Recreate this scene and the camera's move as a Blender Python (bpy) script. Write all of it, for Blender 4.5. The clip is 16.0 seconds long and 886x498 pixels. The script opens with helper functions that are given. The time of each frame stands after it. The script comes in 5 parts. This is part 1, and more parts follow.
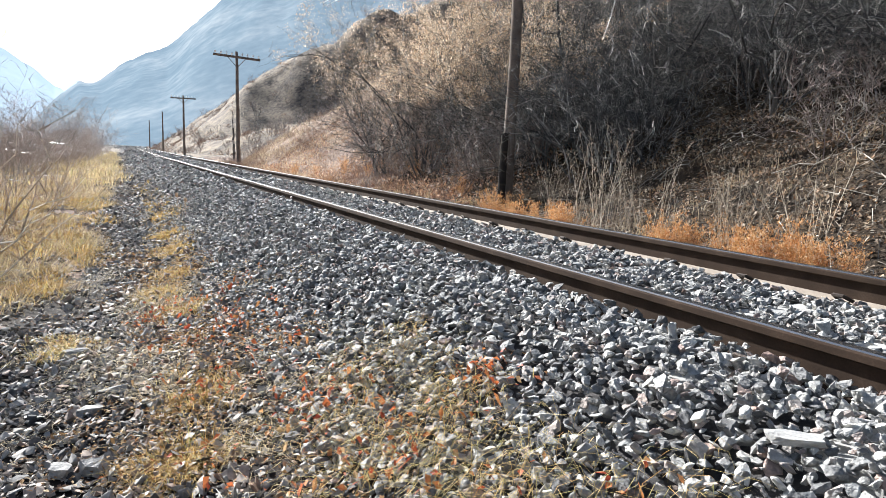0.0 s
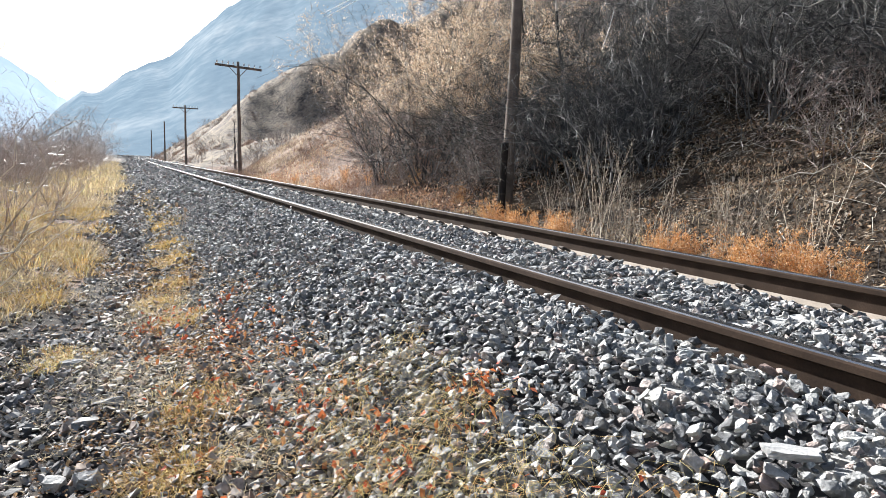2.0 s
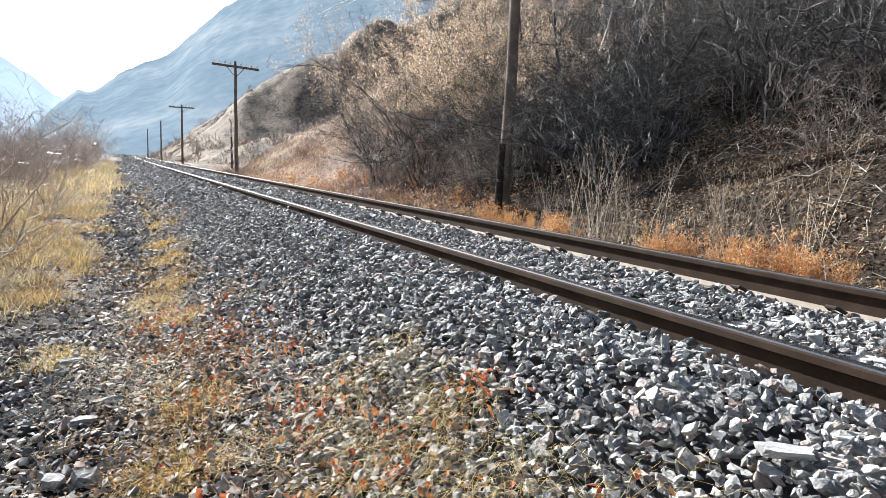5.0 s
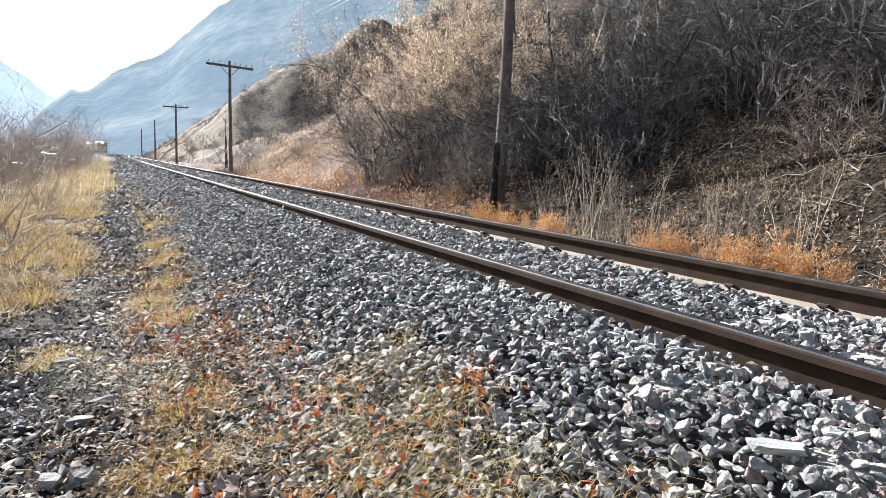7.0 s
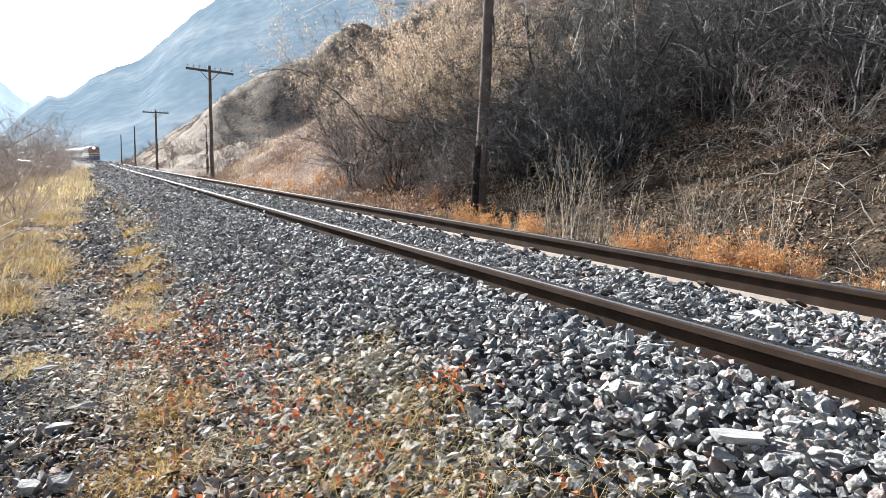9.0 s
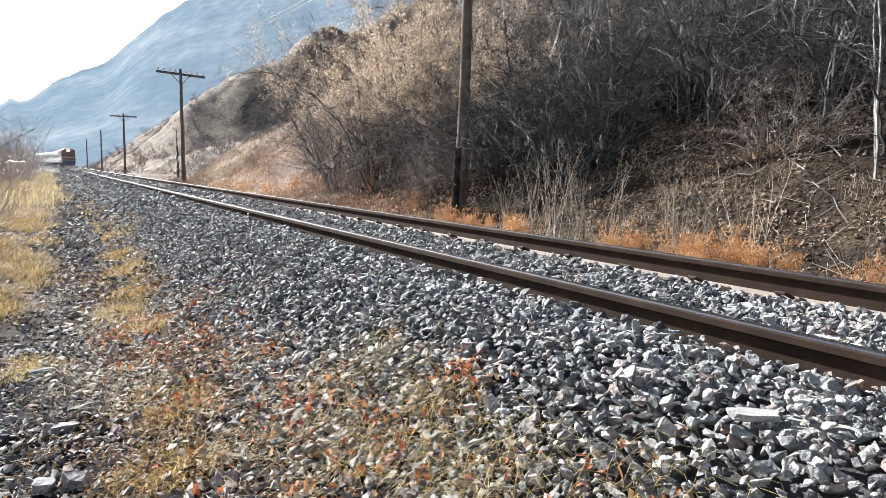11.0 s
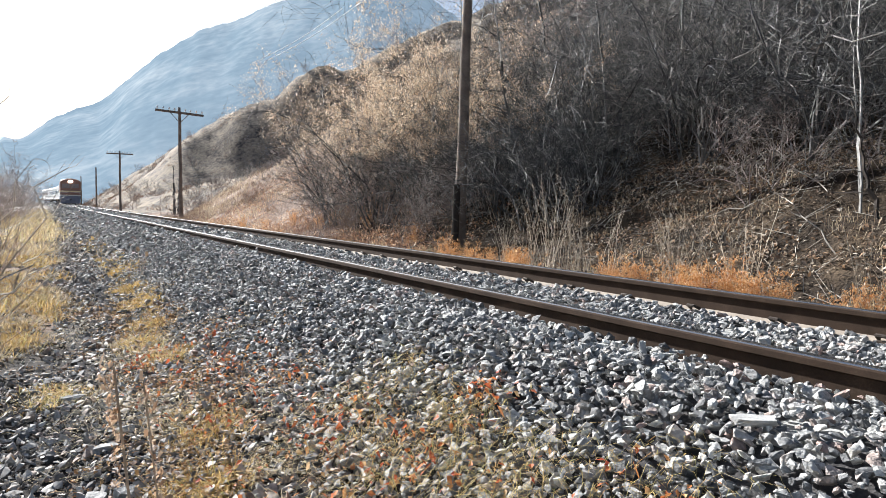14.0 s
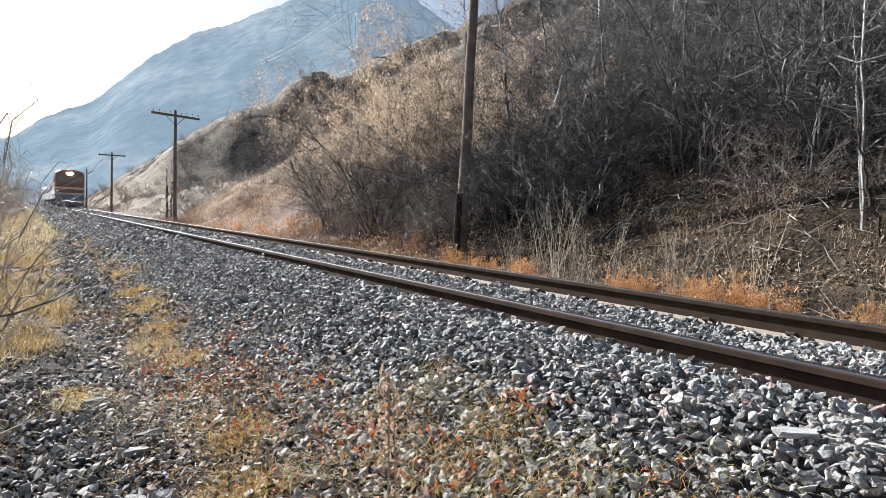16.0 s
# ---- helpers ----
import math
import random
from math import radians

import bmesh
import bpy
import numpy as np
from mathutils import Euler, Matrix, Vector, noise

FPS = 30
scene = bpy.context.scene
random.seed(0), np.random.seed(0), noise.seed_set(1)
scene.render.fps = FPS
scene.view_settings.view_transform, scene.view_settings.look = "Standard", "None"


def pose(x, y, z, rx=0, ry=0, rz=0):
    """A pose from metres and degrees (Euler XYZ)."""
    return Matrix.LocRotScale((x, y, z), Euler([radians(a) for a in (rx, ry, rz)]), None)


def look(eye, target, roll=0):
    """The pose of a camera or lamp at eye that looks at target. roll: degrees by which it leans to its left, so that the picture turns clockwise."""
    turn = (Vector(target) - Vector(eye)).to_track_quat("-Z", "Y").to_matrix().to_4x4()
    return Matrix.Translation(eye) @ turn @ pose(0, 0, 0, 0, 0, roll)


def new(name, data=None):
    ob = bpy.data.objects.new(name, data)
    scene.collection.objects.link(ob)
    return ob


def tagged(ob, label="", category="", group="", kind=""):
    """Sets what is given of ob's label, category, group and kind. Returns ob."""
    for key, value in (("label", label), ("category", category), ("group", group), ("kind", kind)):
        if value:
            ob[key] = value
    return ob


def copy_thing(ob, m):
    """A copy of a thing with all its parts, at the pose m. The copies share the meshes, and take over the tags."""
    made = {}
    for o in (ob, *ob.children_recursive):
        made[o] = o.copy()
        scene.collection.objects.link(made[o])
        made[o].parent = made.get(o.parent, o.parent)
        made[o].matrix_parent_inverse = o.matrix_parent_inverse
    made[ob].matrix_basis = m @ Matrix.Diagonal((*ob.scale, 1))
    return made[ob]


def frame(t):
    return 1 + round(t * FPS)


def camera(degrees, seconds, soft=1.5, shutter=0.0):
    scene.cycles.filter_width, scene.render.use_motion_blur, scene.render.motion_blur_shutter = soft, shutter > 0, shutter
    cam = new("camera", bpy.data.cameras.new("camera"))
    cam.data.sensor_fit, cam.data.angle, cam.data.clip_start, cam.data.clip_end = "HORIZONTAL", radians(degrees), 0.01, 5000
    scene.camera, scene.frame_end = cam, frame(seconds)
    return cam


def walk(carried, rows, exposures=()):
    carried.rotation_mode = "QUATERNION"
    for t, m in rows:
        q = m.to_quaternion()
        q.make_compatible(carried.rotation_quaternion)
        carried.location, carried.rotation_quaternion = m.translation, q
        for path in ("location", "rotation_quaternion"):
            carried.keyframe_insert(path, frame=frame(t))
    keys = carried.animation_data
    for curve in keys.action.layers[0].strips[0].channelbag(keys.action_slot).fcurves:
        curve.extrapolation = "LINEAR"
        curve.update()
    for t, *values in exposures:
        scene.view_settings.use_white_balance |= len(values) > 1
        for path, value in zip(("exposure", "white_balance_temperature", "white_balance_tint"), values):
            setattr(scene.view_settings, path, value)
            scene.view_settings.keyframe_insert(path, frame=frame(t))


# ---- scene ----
cam = camera(67.0, 16.0, soft=0.3)
PATH = [
    (0, (-2.147, 0.517, 0.581), (-1.276, 2.295, 0.3), 1.8),
    (0.5, (-2.118, 0.518, 0.585), (-1.236, 2.291, 0.307), 1.7),
    (1, (-2.109, 0.515, 0.589), (-1.226, 2.29, 0.327), 1.0),
    (1.5, (-2.115, 0.514, 0.589), (-1.246, 2.297, 0.335), 1.5),
    (2, (-2.122, 0.515, 0.591), (-1.254, 2.298, 0.336), 1.7),
    (2.5, (-2.126, 0.519, 0.586), (-1.243, 2.294, 0.32), 2.1),
    (3, (-2.134, 0.524, 0.586), (-1.253, 2.299, 0.317), 2.3),
    (3.5, (-2.13, 0.523, 0.591), (-1.244, 2.296, 0.326), 2.0),
    (4, (-2.131, 0.517, 0.591), (-1.254, 2.295, 0.329), 2.0),
    (6.5, (-2.148, 0.483, 0.595), (-1.265, 2.261, 0.353), 2.0),
    (7, (-2.147, 0.484, 0.594), (-1.256, 2.256, 0.34), 1.9),
    (7.5, (-2.152, 0.482, 0.593), (-1.26, 2.253, 0.334), 1.5),
    (8, (-2.143, 0.484, 0.591), (-1.251, 2.256, 0.337), 1.5),
    (8.5, (-2.135, 0.47, 0.594), (-1.228, 2.235, 0.341), 1.1),
    (9, (-2.135, 0.422, 0.595), (-1.202, 2.174, 0.351), 1.3),
    (9.5, (-2.145, 0.39, 0.587), (-1.199, 2.133, 0.328), 1.5),
    (9.7, (-2.165, 0.386, 0.595), (-1.204, 2.122, 0.343), 1.4),
    (11.8, (-2.391, 0.464, 0.544), (-1.355, 2.163, 0.343), 0.7),
    (12, (-2.404, 0.453, 0.553), (-1.358, 2.148, 0.373), 0.5),
    (12.5, (-2.439, 0.395, 0.546), (-1.416, 2.103, 0.364), 1.4),
    (13, (-2.47, 0.31, 0.552), (-1.44, 2.015, 0.37), 1.3),
    (13.5, (-2.536, 0.263, 0.56), (-1.515, 1.976, 0.405), 0.9),
    (14, (-2.576, 0.275, 0.554), (-1.549, 1.986, 0.429), 0.9),
    (14.5, (-2.642, 0.307, 0.551), (-1.59, 2.003, 0.424), 0.8),
    (15, (-2.688, 0.335, 0.55), (-1.628, 2.027, 0.429), 1.1),
    (15.5, (-2.732, 0.351, 0.552), (-1.635, 2.019, 0.441), 1.8),
    (16, (-2.801, 0.34, 0.567), (-1.748, 2.037, 0.466), 2.0),
]
walk(cam, [(t, look(eye, target, roll)) for t, eye, target, roll in PATH], [(t, stops, 6200, 9) for t, stops in ((0, 1.5), (9.5, 1.5), (12.5, 1.45), (13.5, 1.48), (14.1, 1.43), (15, 1.27), (16, 1.27))])

# ---- light ----
SUN_AZ, SUN_EL = -16.0, 29.0          # degrees left of the track's direction, and up
world = bpy.data.worlds.new("sky_world")
scene.world = world
world.use_nodes = True
wn = world.node_tree.nodes
sky = wn.new("ShaderNodeTexSky")
sky.sky_type, sky.sun_disc = "NISHITA", False
sky.sun_elevation, sky.sun_rotation = radians(SUN_EL), radians(SUN_AZ)
sky.air_density, sky.dust_density, sky.ozone_density = 1.0, 2.6, 1.2
world.node_tree.links.new(sky.outputs[0], wn["Background"].inputs[0])
wn["Background"].inputs[1].default_value = 0.052
sun = new("sun", bpy.data.lights.new("sun", "SUN"))
sun.data.energy, sun.data.angle, sun.data.color = 5.0, radians(0.6), (1.0, 0.985, 0.96)
a, e = radians(SUN_AZ), radians(SUN_EL)
sun.matrix_world = look((0, 0, 30), Vector((0, 0, 30)) - Vector((math.sin(a) * math.cos(e), math.cos(a) * math.cos(e), math.sin(e))))


# ---- materials ----
def nodes_of(mat):
    mat.use_nodes = True
    return mat.node_tree.nodes, mat.node_tree.links, mat.node_tree.nodes["Principled BSDF"]


def ramp(nodes, stops):
    r = nodes.new("ShaderNodeValToRGB")
    while len(r.color_ramp.elements) < len(stops):
        r.color_ramp.elements.new(0.5)
    for el, (p, c) in zip(r.color_ramp.elements, stops):
        el.position, el.color = p, (*c, 1)
    return r


def noise_mat(name, stops, scale=8.0, fine=60.0, rough=0.85, bump=0.4, metal=0.0, mixfine=0.35, depth=0.01):
    """Two scales of noise through a colour ramp, with relief."""
    mat = bpy.data.materials.new(name)
    n, l, b = nodes_of(mat)
    co = n.new("ShaderNodeTexCoord")
    t1, t2 = n.new("ShaderNodeTexNoise"), n.new("ShaderNodeTexNoise")
    t1.inputs["Scale"].default_value, t2.inputs["Scale"].default_value = scale, fine
    t1.inputs["Detail"].default_value = t2.inputs["Detail"].default_value = 5
    mix = n.new("ShaderNodeMix")
    mix.inputs[0].default_value = mixfine
    r = ramp(n, stops)
    bp = n.new("ShaderNodeBump")
    bp.inputs["Strength"].default_value, bp.inputs["Distance"].default_value = bump, depth
    for t in (t1, t2):
        l.new(co.outputs["Object"], t.inputs["Vector"])
    l.new(t1.outputs[0], mix.inputs[2]), l.new(t2.outputs[0], mix.inputs[3])
    l.new(mix.outputs[0], r.inputs[0]), l.new(r.outputs[0], b.inputs["Base Color"])
    l.new(t2.outputs[0], bp.inputs["Height"]), l.new(bp.outputs[0], b.inputs["Normal"])
    b.inputs["Roughness"].default_value, b.inputs["Metallic"].default_value = rough, metal
    if rough >= 0.9:
        b.inputs["Specular IOR Level"].default_value = 0.12
    return mat


def island_mat(name, stops, per="island", rough=0.8, fine=40.0, grain=0.35, bump=0.3, thin=0.0, relief=0.006):
    """Each piece takes its own colour from the ramp, with grain over it; thin: light shining through leaves and blades."""
    mat = bpy.data.materials.new(name)
    n, l, b = nodes_of(mat)
    if per == "island":
        src = n.new("ShaderNodeNewGeometry").outputs["Random Per Island"]
    else:
        src = n.new("ShaderNodeObjectInfo").outputs["Random"]
    r = ramp(n, stops)
    l.new(src, r.inputs[0])
    co, t = n.new("ShaderNodeTexCoord"), n.new("ShaderNodeTexNoise")
    t.inputs["Scale"].default_value, t.inputs["Detail"].default_value = fine, 6
    l.new(co.outputs["Object"], t.inputs["Vector"])
    mr = n.new("ShaderNodeMapRange")
    mr.inputs[1].default_value, mr.inputs[2].default_value = 0.3, 0.7
    mr.inputs[3].default_value, mr.inputs[4].default_value = 1 - grain, 1 + grain
    l.new(t.outputs[0], mr.inputs[0])
    mul = n.new("ShaderNodeVectorMath")
    mul.operation = "SCALE"
    l.new(r.outputs[0], mul.inputs[0]), l.new(mr.outputs[0], mul.inputs["Scale"])
    l.new(mul.outputs[0], b.inputs["Base Color"])
    b.inputs["Roughness"].default_value = rough
    b.inputs["Specular IOR Level"].default_value = 0.3
    if bump:
        bp = n.new("ShaderNodeBump")
        bp.inputs["Strength"].default_value, bp.inputs["Distance"].default_value = bump, relief
        l.new(t.outputs[0], bp.inputs["Height"]), l.new(bp.outputs[0], b.inputs["Normal"])
    if thin:
        tr, mx = n.new("ShaderNodeBsdfTranslucent"), n.new("ShaderNodeMixShader")
        mx.inputs[0].default_value = thin
        l.new(mul.outputs[0], tr.inputs[0])
        l.new(b.outputs[0], mx.inputs[1]), l.new(tr.outputs[0], mx.inputs[2])
        l.new(mx.outputs[0], n["Material Output"].inputs[0])
    return mat


def plain_mat(name, color, rough=0.5, metal=0.0, glow=0.0):
    mat = bpy.data.materials.new(name)
    n, l, b = nodes_of(mat)
    b.inputs["Base Color"].default_value = (*color, 1)
    b.inputs["Roughness"].default_value, b.inputs["Metallic"].default_value = rough, metal
    if glow:
        b.inputs["Emission Color"].default_value, b.inputs["Emission Strength"].default_value = (1, 0.93, 0.8, 1), glow
    return mat


STONE_STOPS = [(0.0, (0.085, 0.084, 0.084)), (0.25, (0.17, 0.168, 0.164)), (0.5, (0.285, 0.28, 0.268)), (0.74, (0.4, 0.39, 0.365)),
               (0.85, (0.27, 0.19, 0.16)), (0.9, (0.44, 0.42, 0.38)), (1.0, (0.58, 0.565, 0.53))]
M_STONE = island_mat("crushed_stone", STONE_STOPS, rough=0.7, fine=60.0, bump=1.0, relief=0.014)
M_STONE_ONE = island_mat("crushed_stone_single", STONE_STOPS, per="object", rough=0.7, fine=1.8, bump=1.0, relief=0.014)
M_SHALE = island_mat("path_shale", [(0, (0.05, 0.047, 0.046)), (0.3, (0.2, 0.186, 0.172)), (0.65, (0.4, 0.372, 0.335)), (0.86, (0.24, 0.15, 0.1)), (0.94, (0.44, 0.4, 0.35)), (1, (0.62, 0.58, 0.52))], rough=0.75)
# Bed and soil kept near-black, painting shade into gaps between stones.
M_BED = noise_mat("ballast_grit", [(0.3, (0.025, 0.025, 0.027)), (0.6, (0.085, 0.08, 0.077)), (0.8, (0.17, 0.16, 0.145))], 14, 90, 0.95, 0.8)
M_SOIL = noise_mat("path_soil", [(0.3, (0.014, 0.012, 0.011)), (0.55, (0.04, 0.032, 0.026)), (0.75, (0.095, 0.074, 0.054))], 5, 70, 0.95, 0.7)
# Darkened litter soil: part of the thicket's shade is in this colour.
M_LITTER = noise_mat("leaf_litter_soil", [(0.3, (0.016, 0.012, 0.009)), (0.48, (0.042, 0.031, 0.022)), (0.62, (0.09, 0.065, 0.043)), (0.78, (0.16, 0.12, 0.08))], 2.4, 30, 0.95, 1.0, depth=0.04)
M_FARSLOPE = noise_mat("dry_scrub_slope", [(0.37, (0.06, 0.053, 0.048)), (0.45, (0.14, 0.115, 0.094)), (0.54, (0.245, 0.2, 0.15)), (0.66, (0.34, 0.28, 0.205))], 0.4, 2.2, 0.95, 0.35, mixfine=0.5, depth=0.3)
M_DRYGRASS = noise_mat("dry_grass_slope", [(0.35, (0.07, 0.048, 0.038)), (0.45, (0.155, 0.106, 0.08)), (0.55, (0.25, 0.18, 0.135)), (0.68, (0.34, 0.265, 0.195))], 0.7, 9, 0.95, 0.7, mixfine=0.5, depth=0.1)
M_RAILSIDE = noise_mat("rusted_rail_steel", [(0.3, (0.026, 0.017, 0.012)), (0.55, (0.046, 0.03, 0.021)), (0.8, (0.088, 0.06, 0.042))], 6, 120, 0.92, 0.25, 0.0, depth=0.003)
M_RAILTOP = noise_mat("polished_rail_head", [(0.3, (0.42, 0.4, 0.38)), (0.7, (0.58, 0.56, 0.54))], 3, 150, 0.27, 0.1, 1.0, depth=0.001)
M_RAILFOOT = noise_mat("dusty_rail_foot", [(0.3, (0.2, 0.165, 0.13)), (0.6, (0.3, 0.25, 0.2)), (0.8, (0.38, 0.33, 0.27))], 8, 90, 0.85, 0.3)
M_CONCRETE = noise_mat("sleeper_concrete", [(0.3, (0.34, 0.33, 0.31)), (0.6, (0.45, 0.44, 0.415)), (0.8, (0.54, 0.53, 0.5))], 7, 80, 0.9, 0.4)
M_CLIP = noise_mat("fastening_steel", [(0.3, (0.03, 0.024, 0.02)), (0.7, (0.09, 0.065, 0.05))], 20, 150, 0.6, 0.3, 0.5)
# Weathered wood, lightened further to put haze into its colour.
M_POLE = noise_mat("weathered_pole_wood", [(0.3, (0.1, 0.078, 0.064)), (0.55, (0.19, 0.155, 0.13)), (0.8, (0.29, 0.245, 0.21))], 4, 60, 0.9, 0.6)
M_TARRED = noise_mat("tarred_post_wood", [(0.3, (0.022, 0.018, 0.016)), (0.6, (0.05, 0.042, 0.036)), (0.8, (0.09, 0.075, 0.062))], 5, 70, 0.9, 0.6)
M_GLASS = plain_mat("insulator_glass", (0.75, 0.8, 0.8), 0.15)
# Random tones: dark ones paint thicket shade, the few pale ones sunlit twigs.
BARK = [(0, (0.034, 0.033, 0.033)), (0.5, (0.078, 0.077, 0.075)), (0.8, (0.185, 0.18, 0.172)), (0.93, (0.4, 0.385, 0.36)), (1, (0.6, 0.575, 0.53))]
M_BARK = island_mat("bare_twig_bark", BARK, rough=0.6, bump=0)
M_PALEBARK = island_mat("pale_twig_bark", [(0, (0.17, 0.15, 0.13)), (0.6, (0.31, 0.28, 0.24)), (1, (0.52, 0.48, 0.42))], rough=0.55, bump=0)
M_WHITEBARK = noise_mat("birch_bark", [(0.36, (0.1, 0.093, 0.085)), (0.48, (0.27, 0.255, 0.235)), (0.7, (0.46, 0.44, 0.41))], 5, 40, 0.6, 0.3)
M_GREYBARK = island_mat("grey_thorn_bark", [(0, (0.085, 0.08, 0.076)), (0.6, (0.18, 0.172, 0.162)), (1, (0.38, 0.36, 0.335))], rough=0.75, bump=0)
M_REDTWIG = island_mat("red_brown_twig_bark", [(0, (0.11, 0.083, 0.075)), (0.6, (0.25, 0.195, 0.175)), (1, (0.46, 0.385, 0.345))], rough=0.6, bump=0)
# Paled, so haze and backlight on the left-hand bushes sit in the colour.
M_TANTWIG = island_mat("hazed_lit_twig", [(0, (0.24, 0.185, 0.15)), (0.5, (0.42, 0.34, 0.29)), (1, (0.66, 0.58, 0.52))], rough=0.6, bump=0)
M_SEED = island_mat("dry_seed_fluff", [(0, (0.4, 0.25, 0.15)), (0.5, (0.62, 0.48, 0.33)), (1, (0.82, 0.73, 0.6))], rough=0.9, bump=0, thin=0.5)
M_STRAW = island_mat("straw_grass", [(0, (0.33, 0.235, 0.125)), (0.4, (0.5, 0.385, 0.21)), (0.8, (0.63, 0.51, 0.31)), (1, (0.38, 0.35, 0.16))], rough=0.7, bump=0, thin=0.4)
M_GREENSTRAW = island_mat("fading_green_grass", [(0, (0.3, 0.28, 0.1)), (0.3, (0.52, 0.42, 0.17)), (0.7, (0.62, 0.46, 0.2)), (1, (0.56, 0.3, 0.1))], rough=0.7, bump=0, thin=0.35)
M_ORANGE = island_mat("rust_orange_weed", [(0, (0.4, 0.17, 0.06)), (0.45, (0.6, 0.31, 0.12)), (0.75, (0.66, 0.43, 0.21)), (1, (0.72, 0.6, 0.43))], rough=0.8, bump=0, thin=0.45)
M_SEEDHEAD = island_mat("brown_seed_head", [(0, (0.32, 0.19, 0.11)), (1, (0.62, 0.47, 0.33))], rough=0.8, bump=0, thin=0.3)
M_OCHRE = island_mat("ochre_moss_grass", [(0, (0.32, 0.19, 0.06)), (0.5, (0.5, 0.33, 0.11)), (0.85, (0.6, 0.44, 0.19)), (1, (0.34, 0.36, 0.12))], rough=0.8, bump=0, thin=0.4)
M_STALK = island_mat("dry_pale_stalk", [(0, (0.36, 0.28, 0.2)), (0.6, (0.56, 0.48, 0.38)), (1, (0.74, 0.67, 0.56))], rough=0.7, bump=0, thin=0.2)
M_REDLEAF = island_mat("fallen_red_leaf", [(0, (0.32, 0.06, 0.035)), (0.35, (0.48, 0.13, 0.05)), (0.75, (0.56, 0.23, 0.08)), (1, (0.5, 0.34, 0.17))], rough=0.6, bump=0, thin=0.3)
M_PATHLEAF = island_mat("crumbled_leaf", [(0, (0.2, 0.1, 0.05)), (0.5, (0.42, 0.24, 0.1)), (1, (0.55, 0.42, 0.24))], rough=0.7, bump=0, thin=0.3)
M_SLOPELEAF = island_mat("rusty_slope_leaf", [(0, (0.12, 0.075, 0.05)), (0.4, (0.3, 0.18, 0.1)), (0.75, (0.46, 0.33, 0.22)), (1, (0.68, 0.6, 0.5))], rough=0.6, bump=0, thin=0.25)
M_RUSTLEAF = island_mat("rusty_bramble_leaf", [(0, (0.18, 0.09, 0.06)), (0.4, (0.4, 0.22, 0.13)), (0.75, (0.58, 0.36, 0.21)), (1, (0.72, 0.58, 0.44))], rough=0.7, bump=0, thin=0.3)
# Leaf tones lowered too, to paint in the thicket's shade.
M_DRYLEAF = island_mat("fallen_brown_leaf", [(0, (0.06, 0.042, 0.03)), (0.6, (0.16, 0.115, 0.08)), (0.9, (0.3, 0.235, 0.17)), (1, (0.55, 0.48, 0.4))], rough=0.7, bump=0, thin=0.1)
M_BANKGRASS = island_mat("bleached_bank_grass", [(0, (0.26, 0.175, 0.12)), (0.4, (0.47, 0.36, 0.24)), (0.8, (0.6, 0.49, 0.34)), (1, (0.68, 0.58, 0.43))], rough=0.8, bump=0, thin=0.4)
M_RUSTBRUSH = island_mat("rusty_low_brush", [(0, (0.13, 0.075, 0.055)), (0.35, (0.28, 0.165, 0.115)), (0.7, (0.44, 0.29, 0.2)), (1, (0.6, 0.47, 0.37))], rough=0.8, bump=0)


def painted_haze_mat(name, stops, scale, fine, glow):
    """Far mountain backdrop, with haze painted in as bluish colour and a blue glow."""
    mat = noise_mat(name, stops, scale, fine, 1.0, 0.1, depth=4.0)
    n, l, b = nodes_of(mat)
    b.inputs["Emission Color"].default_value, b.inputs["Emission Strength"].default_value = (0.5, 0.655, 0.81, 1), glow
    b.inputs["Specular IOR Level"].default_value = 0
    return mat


M_MOUNT = painted_haze_mat("haze_glow_scree", [(0.36, (0.03, 0.05, 0.065)), (0.48, (0.065, 0.088, 0.1)), (0.56, (0.12, 0.135, 0.14)), (0.66, (0.2, 0.205, 0.195))], 0.016, 0.12, 0.2)
M_MOUNT_FAR = painted_haze_mat("hazed_far_mountain", [(0.3, (0.2, 0.23, 0.26)), (0.7, (0.28, 0.3, 0.32))], 0.008, 0.05, 0.33)


# ---- mesh helpers ----
def tri_mesh(name, verts, faces):
    verts, faces = np.asarray(verts, np.float32), np.asarray(faces, np.int32)
    me = bpy.data.meshes.new(name)
    me.vertices.add(len(verts)), me.loops.add(faces.size), me.polygons.add(len(faces))
    me.vertices.foreach_set("co", verts.ravel())
    me.loops.foreach_set("vertex_index", faces.ravel())
    me.polygons.foreach_set("loop_start", np.arange(0, faces.size, faces.shape[1], dtype=np.int32))
    me.polygons.foreach_set("use_smooth", np.zeros(len(faces), bool))
    me.update(calc_edges=True)
    return me


def linked(name, me, mat, parent=None, label=""):
    ob = new(name, me)
    if mat is not None and not me.materials:
        me.materials.append(mat)
    if parent is not None:
        ob.parent = parent
    if label:
        ob["label"] = label
    return ob


def part(name, bm, mat, parent=None, label="", smooth=False):
    me = bpy.data.meshes.new(name)
    bm.to_mesh(me), bm.free()
    if smooth:
        for p in me.polygons:
            p.use_smooth = True
    return linked(name, me, mat, parent, label)


def box(bm, x0, x1, y0, y1, z0, z1, bevel=0.0):
    r = bmesh.ops.create_cube(bm, size=1.0, matrix=Matrix.Translation(((x0 + x1) / 2, (y0 + y1) / 2, (z0 + z1) / 2)) @ Matrix.Diagonal((x1 - x0, y1 - y0, z1 - z0, 1)))
    if bevel:
        es = list({e for v in r["verts"] for e in v.link_edges})
        bmesh.ops.bevel(bm, geom=es, offset=bevel, segments=2, affect="EDGES")
    return bm


